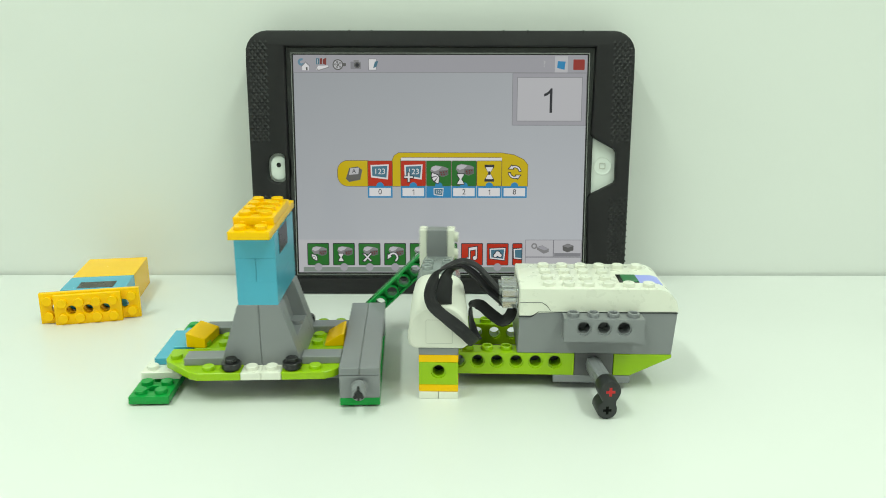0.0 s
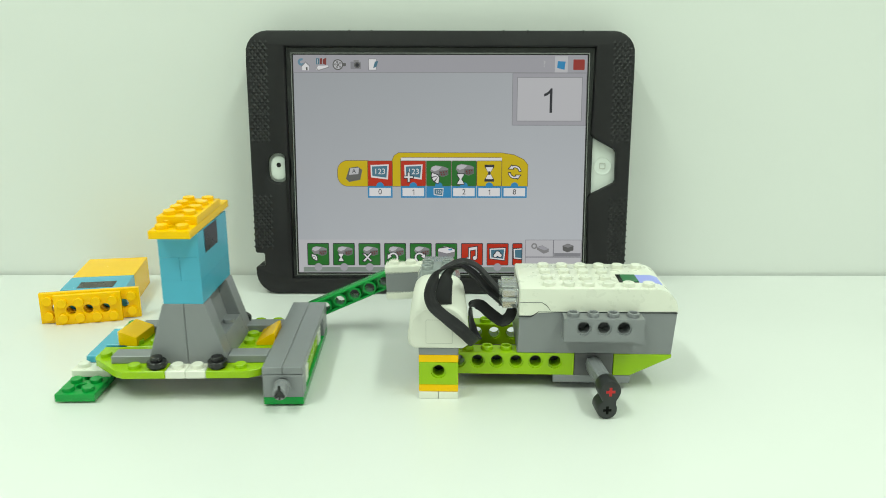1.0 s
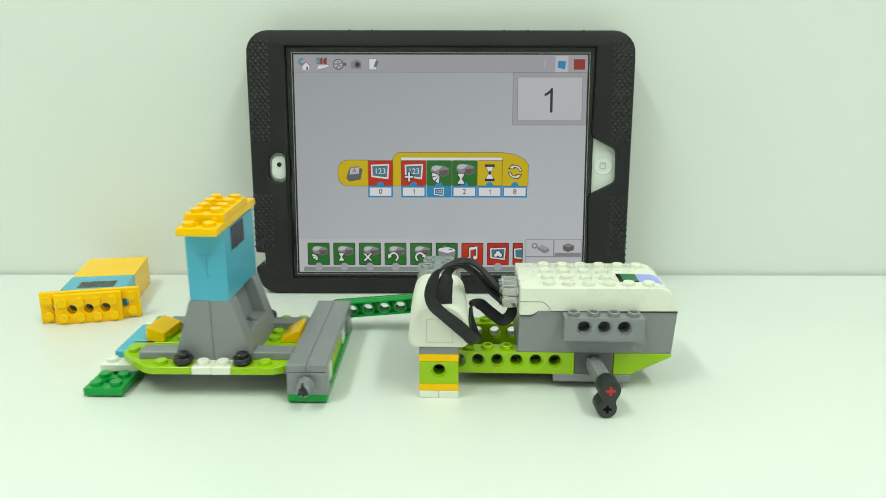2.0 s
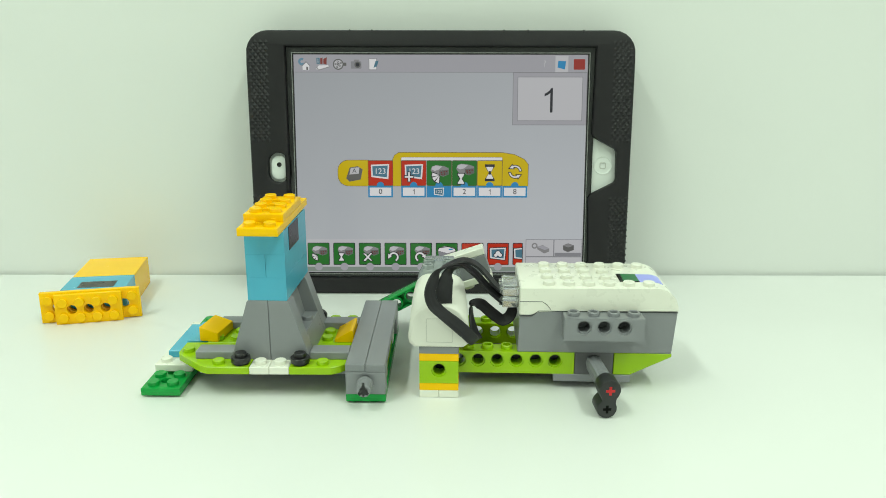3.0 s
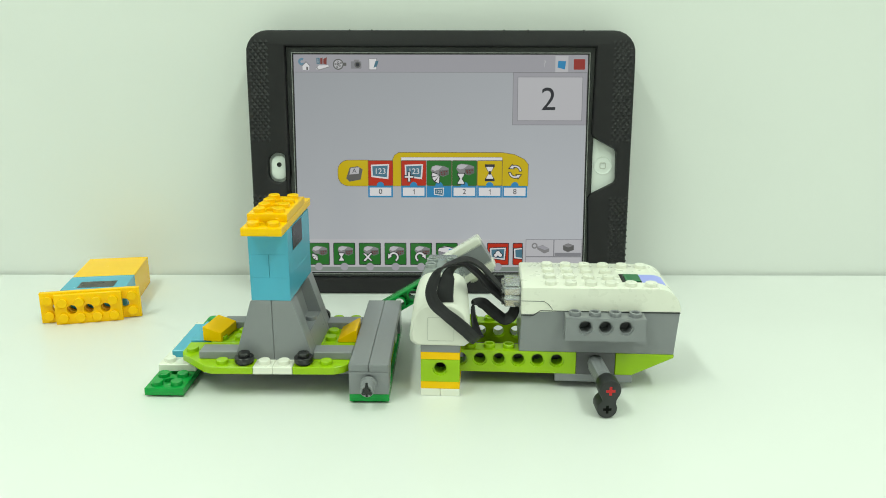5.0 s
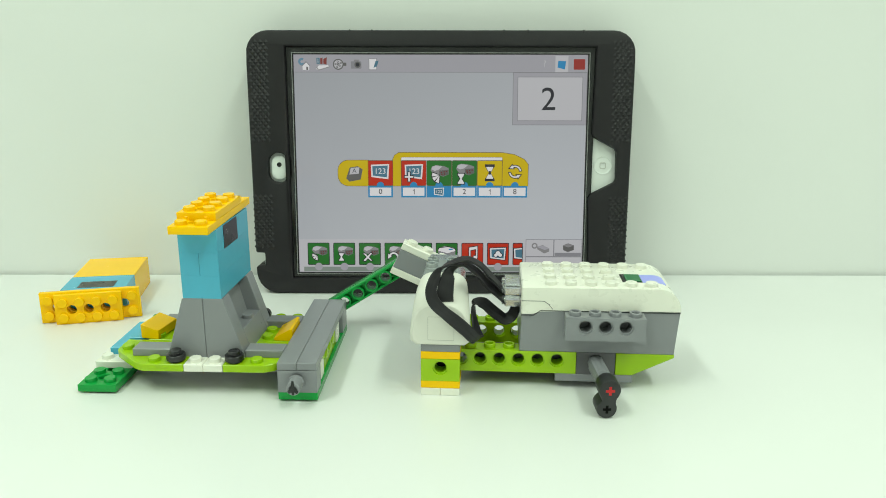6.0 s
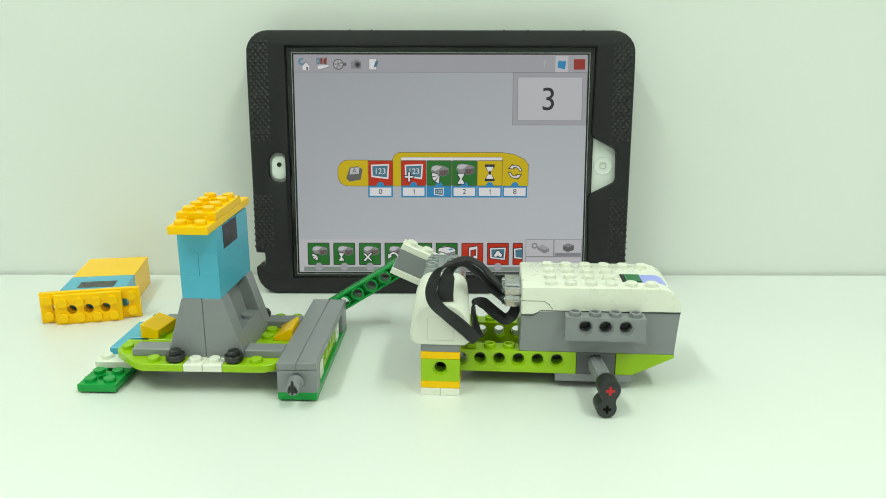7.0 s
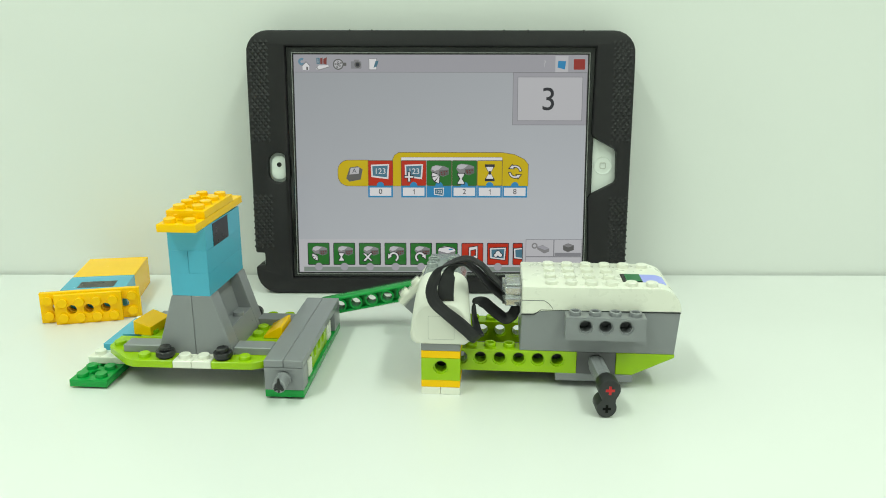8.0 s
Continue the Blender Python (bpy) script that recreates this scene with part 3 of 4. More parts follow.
        def draw(bm, dy, sign=sign, cx=cx, cz=cz):
            if sign == "speed":
                for a in (165, 205, 245):
                    poly(bm, arc_band(cx - 0.8, cz - 1.0, 0.5, 2.7, a, a + 30, 3), -0.6 + dy)
            elif sign == "time":
                hourglass(bm, cx - 1.6, cz - 2.0, 1.3, 2.1, -0.6 + dy)
            elif sign == "cross":
                for s in (1, -1):
                    poly(bm, [(cx - 3.2 - 0.4, cz - 2.0 * s - 2.0 + 0.0), (cx - 2.6, cz - 2.2 * s - 2.0 - 0.2), (cx + 1.2, cz + 2.0 * s - 2.0), (cx + 0.5, cz + 2.3 * s - 1.9)], -0.6 + dy)
            elif sign == "left":
                curl(bm, cx - 1.0, cz - 2.0, 2.3, -60, 150, -0.6 + dy, 0.45, 1.2)
            elif sign == "right":
                curl(bm, cx - 0.6, cz - 2.0, 2.3, 240, 30, -0.6 + dy, 0.45, 1.2)
            elif sign == "box":
                poly(bm, [(cx - 4.8, cz + 1.6), (cx + 0.4, cz + 0.2), (cx + 4.8, cz + 1.4), (cx + 4.6, cz + 2.6), (cx + 0.6, cz + 3.8), (cx - 4.4, cz + 3.0)], -0.6 + dy)
            elif sign == "note":
                poly(bm, [(cx - 1.8, cz + 3.4), (cx + 2.8, cz + 4.2), (cx + 2.8, cz - 2.2), (cx + 2.1, cz - 2.2), (cx + 2.1, cz + 2.6), (cx - 1.1, cz + 2.0), (cx - 1.1, cz - 3.4), (cx - 1.8, cz - 3.4)], -0.6 + dy)
                disc(bm, cx - 2.3, cz - 3.2, 1.1, -0.6 + dy)
                disc(bm, cx + 1.6, cz - 2.3, 1.1, -0.6 + dy)
            elif sign == "cloud":
                poly(bm, [(cx - 4.3, cz - 2.6), (cx + 3.8, cz - 3.6), (cx + 4.4, cz + 3.4), (cx - 4.5, cz + 3.0)], -0.5 + dy)
                for dx, dz, r in ((-1.3, -0.9, 0.9), (0, 0.2, 1.3), (1.3, -0.8, 1.0)):
                    disc(bm, cx + dx, cz + dz, r, -0.75 + dy)
            else:
                poly(bm, [(cx - 1.9, cz - 2.6), (cx + 2.4, cz - 3.0), (cx + 2.4, cz + 3.2), (cx - 2.1, cz + 2.8)], -0.5 + dy)

        inked("sign", draw, rimmed)
        if sign == "box":
            part("picture", poly(bmesh.new(), [(cx - 4.8, cz + 1.5), (cx + 0.4, cz + 0.1), (cx + 0.4, cz - 3.0), (cx - 4.6, cz - 1.4)], -0.62), LINE, rimmed)
            part("picture", poly(bmesh.new(), [(cx + 0.5, cz + 0.1), (cx + 4.8, cz + 1.3), (cx + 4.6, cz - 1.6), (cx + 0.5, cz - 3.0)], -0.62), MIDGREY, rimmed)
            part("picture", poly(bmesh.new(), [(cx + 1.4, cz + 2.0), (cx + 3.6, cz + 2.2), (cx + 3.0, cz + 2.9), (cx + 1.0, cz + 2.7)], -0.75), D_BLUE, rimmed)
        if sign == "cloud":
                part("picture", poly(bmesh.new(), [(cx - 3.6, cz - 2.0), (cx + 3.2, cz - 2.8), (cx + 3.7, cz + 2.7), (cx - 3.8, cz + 2.4)], -0.62), D_TEAL, rimmed)
        if sign == "count":
                part("picture", poly(bmesh.new(), [(cx - 1.2, cz - 2.0), (cx + 2.4, cz - 2.4), (cx + 2.4, cz + 2.6), (cx - 1.4, cz + 2.2)], -0.62), D_TEAL, rimmed)
        if sign != "count":
            part("nub", poly(bmesh.new(), arc_band(cx, 15.0, 0, 2.2, -180, 0, 12), -0.5), BAR, rimmed)
            part("nub", poly(bmesh.new(), arc_band(cx, 15.0, 0, 2.2, 0, 180, 12), -0.5), BAR, rimmed)
    part("palette_tab", tile(bmesh.new(), 48.0, 79.8, 12.0, 30.8, -0.7), LINE, disp)
    part("palette_tab", tile(bmesh.new(), 48.3, 63.6, 21.2, 30.5, -0.82), PALE, disp)
    part("palette_tab", tile(bmesh.new(), 64.2, 79.5, 21.2, 30.5, -0.82), PALE, disp)
    part("palette_tab", tile(bmesh.new(), 48.3, 79.5, 12.3, 20.6, -0.82), PALE, disp)
    # grey hub with a gear, and a dark sensor over a bar
    bm = poly(bmesh.new(), arc_band(53.0, 27.2, 0.9, 1.7, 0, 359), -0.94)
    poly(bm, [(54.4, 26.6), (57.6, 27.6), (61.4, 25.6), (61.2, 23.8), (58.4, 22.8), (54.6, 25.2)], -0.94)
    part("tool_sign", bm, MIDGREY, disp)
    part("tool_sign", poly(bmesh.new(), [(54.6, 26.5), (57.6, 27.4), (61.2, 25.6), (58.6, 24.8)], -1.06), BAR, disp)
    part("tool_sign", poly(bmesh.new(), [(69.2, 24.8), (71.8, 23.6), (75.2, 24.8), (75.2, 27.4), (72.0, 28.6), (69.0, 27.4)], -0.94), D_SIDE, disp)
    part("tool_sign", poly(bmesh.new(), [(69.2, 27.3), (72.0, 26.3), (75.0, 27.3), (72.0, 28.4)], -1.06), MIDGREY, disp)
    part("tool_bar", tile(bmesh.new(), 64.4, 79.3, 21.3, 23.2, -0.94), LINE, disp)
    return tb, card


tablet_thing, count_card = tablet()


# ---- the toy boat ----
def boat():
    b = thing("toy_boat", "toy boat of grey, lime, azure and yellow bricks on skids", "toy boat", at(-38.9, 287.2, 0, 0, 0, -0.69))
    z0 = 0.8
    # long side bar
    for v, n in ((0, 5), (40, 5)):
        part("bottom_plate", box(bmesh.new(), 0.05, 15.95, v * 0.963 + 0.04, (v + 8 * n) * 0.963 - 0.04, z0, z0 + 3.18, 0.22), GREEN, b, "bright green plate")
    bm = sheet(bmesh.new(), [[(0.1, z0 + 3.2), (15.9, z0 + 3.2), (15.9, z0 + 12.7), (0.1, z0 + 12.7)], loop_pts(8, z0 + 8.9, 2.5)], 0.0, 8.0, 0.15)
    part("end_brick", bm, GREY, b)
    bm = sheet(bmesh.new(), [[(0.1, z0 + 3.2), (15.9, z0 + 3.2), (15.9, z0 + 12.7), (0.1, z0 + 12.7)], loop_pts(8, z0 + 8.9, 2.5)], 65.0, 77.0, 0.15)
    part("end_brick", bm, GREY, b)
    for u in (0, 8):
        part("tile", box(bmesh.new(), u + 0.07, u + 7.93, 0, 77, z0 + 12.85, z0 + 16, 0.22), GREY, b)
    part("white_brick", box(bmesh.new(), 2, 15.2, 13, 19, z0 + 3.2, z0 + 10, 0.2), WHITE, b)
    bm = sheet(bmesh.new(), [[(20, z0 + 3.2), (52, z0 + 3.2), (52, z0 + 12.8), (20, z0 + 12.8)], loop_pts(28, z0 + 8.9, 2.4), loop_pts(36, z0 + 8.9, 2.4), loop_pts(44, z0 + 8.9, 2.4)], -4, 4, 0.1)
    part("side_brick", bm, LIME, b, at=at(10.6, 0, 0, 0, 0, 90))
    part("white_brick", box(bmesh.new(), 8.5, 15.0, 53, 60, z0 + 3.2, z0 + 11, 0.2), WHITE, b)
    # axle end in the front of the bar
    bm = bmesh.new()
    lathe(bm, [(2.35, 4), (2.35, -1.2), (3.3, -1.2), (3.3, -2.0), (2.75, -2.3), (2.75, -7.6), (2.45, -8.0), (1.7, -8.0), (1.6, -5.0), (0, -5.0)], (8, 0, z0 + 8.4), "y", 20)
    part("axle_pin", bm, GREY, b)
    # the open slot's dark inside is painted as a black shape on the pin end
    bm = bmesh.new()
    prism(bm, [(-0.4, 3.6), (0.5, 3.6), (0.7, 1.0), (2.2, -0.9), (1.6, -1.9), (0.5, -1.2), (0.35, -2.4), (-0.35, -2.4), (-0.5, -1.2), (-1.6, -1.9), (-2.2, -0.9), (-0.7, 1.0)], -8.15, -7.9, "y", 0)
    part("axle_slot", bm, BLACK, b, at=at(8, 0, z0 + 8.4))
    # skids
    for u, v in ((8, 8), (8, 66), (-76, 12), (-76, 66)):
        bm = bmesh.new()
        lathe(bm, [(0, 0), (6.4, 0), (7.0, 0.4), (7.0, 1.05), (0, 1.1)], (u, v, 0), "z", 24)
        part("skid", bm, BLACK, b, "round black skid")
    # front foot and the stepped runner behind it
    bm = hole_plate(2, 3)
    part("foot_plate", bm, GREEN, b, "bright green plate under the white one", at=at(-84, 4, z0))
    part("runner_plate", plate(2, 4, 3.2, False), WHITE, b, at=at(-84, 28.2, z0))
    part("white_plate", plate(2, 1), WHITE, b, at=at(-84, 20.4, z0 + 3.2))
    part("white_plate", plate(2, 4, 3.2, False), WHITE, b, at=at(-84, 28.5, z0 + 3.2))
    part("azure_plate", box(bmesh.new(), -80.4, -66.2, 28, 60, z0 + 6.4, z0 + 9.58, 0.22), AZURE, b)
    part("azure_brick", box(bmesh.new(), -73.4, -61.0, 32.4, 55, z0 + 9.6, z0 + 12.78, 0.22), AZURE, b)
    part("white_plate", plate(1, 1), WHITE, b, at=at(-84, 60.8, z0 + 3.2))
    part("green_plate", plate(1, 1), GREEN, b, at=at(-77, 60.5, z0 + 6.4))
    # deck: lime wing plates with clipped corners, white pair in the middle
    z1 = z0 + 9.6
    for s in (-1, 1):
        c = -31.3
        pts = [(c + s * 8.1, 4.1), (c + s * 25.0, 4.1), (c + s * 28.6, 6.0), (c + s * 40.5, 17.4), (c + s * 41.3, 19.4), (c + s * 41.3, 29.9), (c + s * 8.1, 29.9)]
        if s > 0:
            pts = [(c + 8.1, 4.1), (c + 25.0, 4.1), (c + 28.6, 6.0), (c + 31.2, 9.4), (c + 31.2, 29.9), (c + 8.1, 29.9)]
        bm = prism(bmesh.new(), pts, z1, z1 + 3.2, "z", 0.2)
        studs(bm, [c + s * 21.2], [8], z1 + 3.2)
        if s < 0:
            studs(bm, [c - 37.2], [20.4], z1 + 3.2)
        part("wing_plate", bm, LIME, b, "lime wing plate with clipped corners")
    for u in (-39.3, -31.3):
        part("white_plate", plate(1, 1), WHITE, b, at=at(u, 4, z1))
    part("deck_plate", plate(8, 3), LIME, b, at=at(-64, 30, z1))
    part("deck_plate", plate(2, 1, 3.2, True), LIME, b, at=at(-16, 54, z1))
    part("lower_deck", box(bmesh.new(), -62, -1, 12, 52, z0 + 6.4, z1, 0.2), GREY, b)
    for u in (-43.4, -19.2):
        bm = bmesh.new()
        lathe(bm, [(0, 0), (2.9, 0), (2.9, 0.9), (3.9, 1.0), (3.9, 3.0), (3.7, 3.2), (2.42, 3.2), (2.42, 4.7), (2.2, 4.9), (0, 4.9)], (u, 8, z1 + 3.2), "z", 22)
        part("round_plate", bm, BLACK, b, "round black plate with a stud")
    for u, v in ((-63.2, 12), (-16, 12), (-63.2, 46), (-16, 46)):
        part("grey_tile", box(bmesh.new(), u + 0.06, u + 15.9, v + 0.06, v + 7.94, z1 + 3.2, z1 + 6.4, 0.22), GREY, b)
    # slopes, high on the outside
    part("yellow_slope", prism(bmesh.new(), [(-4.3, 0), (4.1, 0), (4.1, 4.0), (-3.9, 6.4), (-4.3, 6.4)], -7.9, 7.9, "y", 0.2), YELLOW, b, at=at(-62.0, 38.6, z1 + 3.2, 0, 0, -9))
    part("yellow_slope", prism(bmesh.new(), [(-0.4, z1 + 3.2), (-8.6, z1 + 3.2), (-8.6, z1 + 4.4), (-1.4, z1 + 8.6), (-0.4, z1 + 8.6)], 30.6, 46.4, "y", 0.2), YELLOW, b)
    # the cabin sits a little askew on the deck
    twist = at(-32, 12, 0, 0, 0, -1.7) @ at(32, -12, 0)
    # hull: four tall slopes with a hollow between front and back pair
    for v in (12, 44):
        for s in (-1, 1):
            c = -32
            part("hull_slope", prism(bmesh.new(), [(c + s * 0.08, z1), (c + s * 16, z1), (c + s * 16, z1 + 4.6), (c + s * 8.6, z1 + 28.3), (c + s * 8.0, z1 + 28.75), (c + s * 0.08, z1 + 28.75)], v, v + 7.95, "y", 0.2), GREY, b, at=twist)
    part("hull_core", prism(bmesh.new(), [(-39.8, z1 + 12.0), (-24.2, z1 + 12.0), (-28.4, z1 + 28.6), (-35.6, z1 + 28.6)], 20, 44, "y", 0), GREY, b, at=twist)
    for s in (-1, 1):
        c = -32
        bm = prism(bmesh.new(), [(c + s * 5.3, z1), (c + s * 15.95, z1), (c + s * 15.95, z1 + 4.6), (c + s * 13.4, z1 + 12.8), (c + s * 5.3, z1 + 12.8)], 20.02, 43.98, "y", 0.2)
        studs(bm, [c + s * 11.0], [34], z1 + 12.8)
        part("hull_ledge", bm, GREY, b, at=twist)
    bm = bmesh.new()
    lathe(bm, [(0, 0), (2.4, 0), (2.7, 0.4), (2.7, 2.4), (2.0, 3.0), (0, 3.0)], (-19, 51.8, z1 + 7.4), "y", 18)
    part("round_knob", bm, BLACK, b, at=twist)
    # tower of azure bricks
    zt = z0 + 38.4
    part("azure_brick", box(bmesh.new(), -39.95, -24.05, 12.05, 51.95, zt, zt + 9.58, 0.05), AZURE, b, at=twist)
    for u in (-40, -32):
        part("azure_brick", box(bmesh.new(), u + 0.06, u + 7.94, 12.05, 51.95, zt + 9.6, zt + 19.18, 0.05), AZURE, b, at=twist)
    part("azure_brick", box(bmesh.new(), -39.95, -24.05, 12.05, 51.95, zt + 19.2, zt + 28.98, 0.05), AZURE, b, at=twist)
    part("window_panel", box(bmesh.new(), -24.1, -23.85, 20.0, 37.0, zt + 19.0, zt + 28.6, 0.05), BLACK, b, "dark window panel", at=twist)
    # yellow roof of two layers
    roof = twist @ at(-40, 3.4, zt + 28.85, 1.0)
    part("roof_plate", hole_plate(2, 6), YELLOW, b, "long yellow roof plate", at=roof)
    part("roof_plate", hole_plate(2, 4), YELLOW, b, at=roof @ at(0, 9.8, 3.2))
    part("roof_edge", box(bmesh.new(), 0.06, 15.94, 48, 53.4, 0, 3.18, 0.2), YELLOW, b, at=roof)
    # connecting rod, pinned behind the bar; its own frame lies in the pin
    holes = [loop_pts(8 * i, 0, 2.45) for i in range(7)]
    ends = [(48 + 3.9 * math.cos(radians(a)), 3.9 * math.sin(radians(a))) for a in range(-90, 91, 15)] + [(3.9 * math.cos(radians(a)), 3.9 * math.sin(radians(a))) for a in range(90, 271, 15)]
    bm = sheet(bmesh.new(), [ends] + holes, -0.6, 0.6, 0.0)
    rim_in = [(48 + 3.0 * math.cos(radians(a)), 3.0 * math.sin(radians(a))) for a in range(-90, 91, 15)] + [(3.0 * math.cos(radians(a)), 3.0 * math.sin(radians(a))) for a in range(90, 271, 15)]
    sheet(bm, [ends, rim_in], -3.8, 3.8, 0.2)
    for i in range(7):
        sheet(bm, [loop_pts(8 * i, 0, 3.3), loop_pts(8 * i, 0, 2.45)], -3.8, 3.8, 0.15)
    rod = part("connecting_rod", bm, GREEN, b, "bright green beam with round holes", at=at(8, 81.5, 10.8))
    bm = bmesh.new()
    lathe(bm, [(0, -6), (2.3, -6), (2.3, 4.5), (0, 4.5)], (0, 0, 0), "y", 16)
    part("rod_pin", bm, GREY, rod)
    return b, rod


toy_boat, rod = boat()


# ---- the motor machine ----
def ribbon(path, width, thick, name, parent):
    """A flat cable: (place, flat direction) rows, smoothed, with rounded edges."""
    P = [Vector(p) for p, w in path]
    N = [Vector(w).normalized() for p, w in path]
    pts, sides = [], []
    for i in range(len(P) - 1):
        p0, p1, p2, p3 = P[max(i - 1, 0)], P[i], P[i + 1], P[min(i + 2, len(P) - 1)]
        for k in range(8):
            t = k / 8
            pts.append(0.5 * ((2 * p1) + (p2 - p0) * t + (2 * p0 - 5 * p1 + 4 * p2 - p3) * t * t + (3 * p1 - p0 - 3 * p2 + p3) * t ** 3))
            sides.append(N[i].lerp(N[i + 1], t))
    pts.append(P[-1])
    sides.append(N[-1])
    bm = bmesh.new()
    rings = []
    h, w = thick / 2, width / 2
    for i, (p, s) in enumerate(zip(pts, sides)):
        tan = (pts[min(i + 1, len(pts) - 1)] - pts[max(i - 1, 0)]).normalized()
        s = (s - tan * s.dot(tan)).normalized()
        n = tan.cross(s)
        shape = [(-w, 0), (-w + 0.35, h), (-w * 0.33 - 0.3, h), (-w * 0.33, h * 0.85), (-w * 0.33 + 0.3, h), (w * 0.33 - 0.3, h), (w * 0.33, h * 0.85), (w * 0.33 + 0.3, h), (w - 0.35, h), (w, 0), (w - 0.35, -h), (-w + 0.35, -h)]
        rings.append([bm.verts.new(p + s * a + n * c) for a, c in shape])
    m = len(rings[0])
    for a, c in zip(rings, rings[1:]):
        for i in range(m):
            bm.faces.new((a[i], a[(i + 1) % m], c[(i + 1) % m], c[i]))
    bm.faces.new(rings[0])
    bm.faces.new(rings[-1][::-1])
    return part(name, bm, CABLE, parent, "flat black ribbon cable")


def machine():
    v = thing("motor_machine", "toy machine of lime beams with a white motor and control box", "toy machine", at(-9.6, 290.8, 0, 0, 0, -1.78))
    # front leg
    for u in (0, 8):
        part("white_tile", box(bmesh.new(), u + 0.08, u + 7.92, 0, 16, 0, 3.18, 0.2), WHITE, v)
    part("yellow_plate", plate(2, 2, 3.2, False), YELLOW, v, at=at(0, 0, 3.2))
    part("leg_brick", beam_brick(2, STUD, 8.0), LIME, v, at=at(0, 0, 6.4))
    # black block added behind the leg hole so that it reads dark
    part("hole_plug", box(bmesh.new(), 2, 14, 8.2, 10.8, 6.6, 15.8, 0.1), BLACK, v)
    part("yellow_plate", plate(2, 2, 3.2, False), YELLOW, v, at=at(0, 0, 16))
    part("grey_plate", plate(2, 5, 3.2, False), GREY, v, at=at(0, 0, 19.2))
    # motor: a lofted white housing with a smoky rear end
    bm = bmesh.new()
    rows = [(-1.0, -3.2, 19.2, 23.2, 39.6, 9.0), (-0.4, -4.0, 20.0, 22.5, 40.4, 9.5), (0.4, -4.4, 20.4, 22.4, 40.8, 9.8), (9, -4.2, 19.9, 22.4, 43.2, 7.6), (17, -3.9, 19.2, 22.4, 44.3, 6.2), (27, -3.7, 18.4, 22.4, 44.5, 6.2)]
    rings = []
    for y, x0, x1, za, zb, r in rows:
        pts = [(x0 + 2.4, za), (x1 - 2.4, za), (x1 - 0.5, za + 1.4), (x1, za + 4.0)]
        pts += [(x1 - r - 0.6 + r * math.cos(radians(a)), zb - r + r * math.sin(radians(a))) for a in range(0, 91, 15)]
        pts += [(x0 + r + 0.6 + r * math.cos(radians(a)), zb - r + r * math.sin(radians(a))) for a in range(90, 181, 15)]
        pts += [(x0, za + 4.0), (x0 + 0.5, za + 1.4)]
        rings.append([bm.verts.new((px, y, pz)) for px, pz in pts])
    m = len(rings[0])
    for a, c in zip(rings, rings[1:]):
        for i in range(m):
            bm.faces.new((a[i], a[(i + 1) % m], c[(i + 1) % m], c[i]))
    bm.faces.new(rings[0])
    bm.faces.new(rings[-1][::-1])
    motor = part("motor", bm, MATTE, v, "white rounded motor housing", smooth=28)
    part("front_panel", sheet(bmesh.new(), [rrect(3.0, 13.6, 24.6, 34.6, 0.5), rrect(3.15, 13.45, 24.75, 34.45, 0.4)], -1.06, -0.9), SEAM, motor, "fine square seam on the motor front")
    bm = bmesh.new()
    prism(bm, [(-3.2, 22.4), (16.4, 22.4), (16.2, 38.0), (12.8, 46.2), (0.2, 46.2), (-3.2, 38.0)], 27, 49, "y", 0.4)
    studs(bm, [2.2, 10.6], [29.6, 37.0], 46.2, OPEN_STUD, True)
    part("motor_end", bm, SMOKE, motor, "smoky grey end with four open studs")
    bm = bmesh.new()
    lathe(bm, [(0, -6), (2.3, -6), (2.3, 22), (0, 22)], (6.2, 46, 31.8), "y", 14)
    part("motor_axle", bm, DARK, motor)
    # crank of stacked bricks on the axle: its own frame lies in the axle, pointing along +x
    hub_bm = box(bmesh.new(), -5.0, 24.2, 0.1, 7.9, -4.4, 5.1, 0.25)
    crank = part("crank_block", hub_bm, GREY, v, "grey brick between two white plates", at=at(5.5, 59.0, 31.4))
    bm = box(bmesh.new(), -5.0, 24.4, 0, 8, -7.7, -4.5, 0.25)
    for x in (20.3, 12.3, 4.3):
        lathe(bm, [(2.42, 0), (2.42, -1.5), (2.2, -1.72), (0, -1.72)], (x, 4, -7.7), "z", 16)
    part("crank_plate", bm, WHITE, crank)
    part("crank_plate", box(bmesh.new(), -5.0, 24.4, 0, 8, 5.2, 8.4, 0.25), WHITE, crank)
    # beams and plates of the chassis
    for y in (11, 43):
        part("lime_beam", beam_brick(7), LIME, v, "lime beam brick with round holes", at=at(7.8, y, 6.4))
        part("axle_brick", beam_brick(2, STUD), DARK, v, at=at(63.8, y, 6.4))
        bm = prism(bmesh.new(), [(79.9, 6.4), (86.8, 6.4), (103.4, 14.6), (103.4, 16), (79.9, 16)], y + 0.05, y + 7.95, "y", 0.2)
        part("slope_brick", bm, LIME, v)
    # dark sheet added behind the front beam, standing in for shade in its holes
    part("hole_backing", box(bmesh.new(), 17, 63, 19.1, 21, 7.0, 15.2, 0), DARK, v)
    part("cross_plate", box(bmesh.new(), 55.2, 87.0, 10.6, 51, 3.2, 6.38, 0.2), GREY, v)
    part("base_plate", box(bmesh.new(), 16, 55, 18, 50, 3.2, 6.38, 0.2), DARK, v)
    part("glide_plate", box(bmesh.new(), 57, 84, 19.5, 48, 0, 3.2, 0.2), BLACK, v)
    # control box
    bm = prism(bmesh.new(), [(40.0, 16), (103.2, 16), (104.5, 34.5), (40.8, 34.5)], 11, 46.0, "y", 0.3)
    control = part("control_box", bm, GREY, v, "grey and white battery control box")
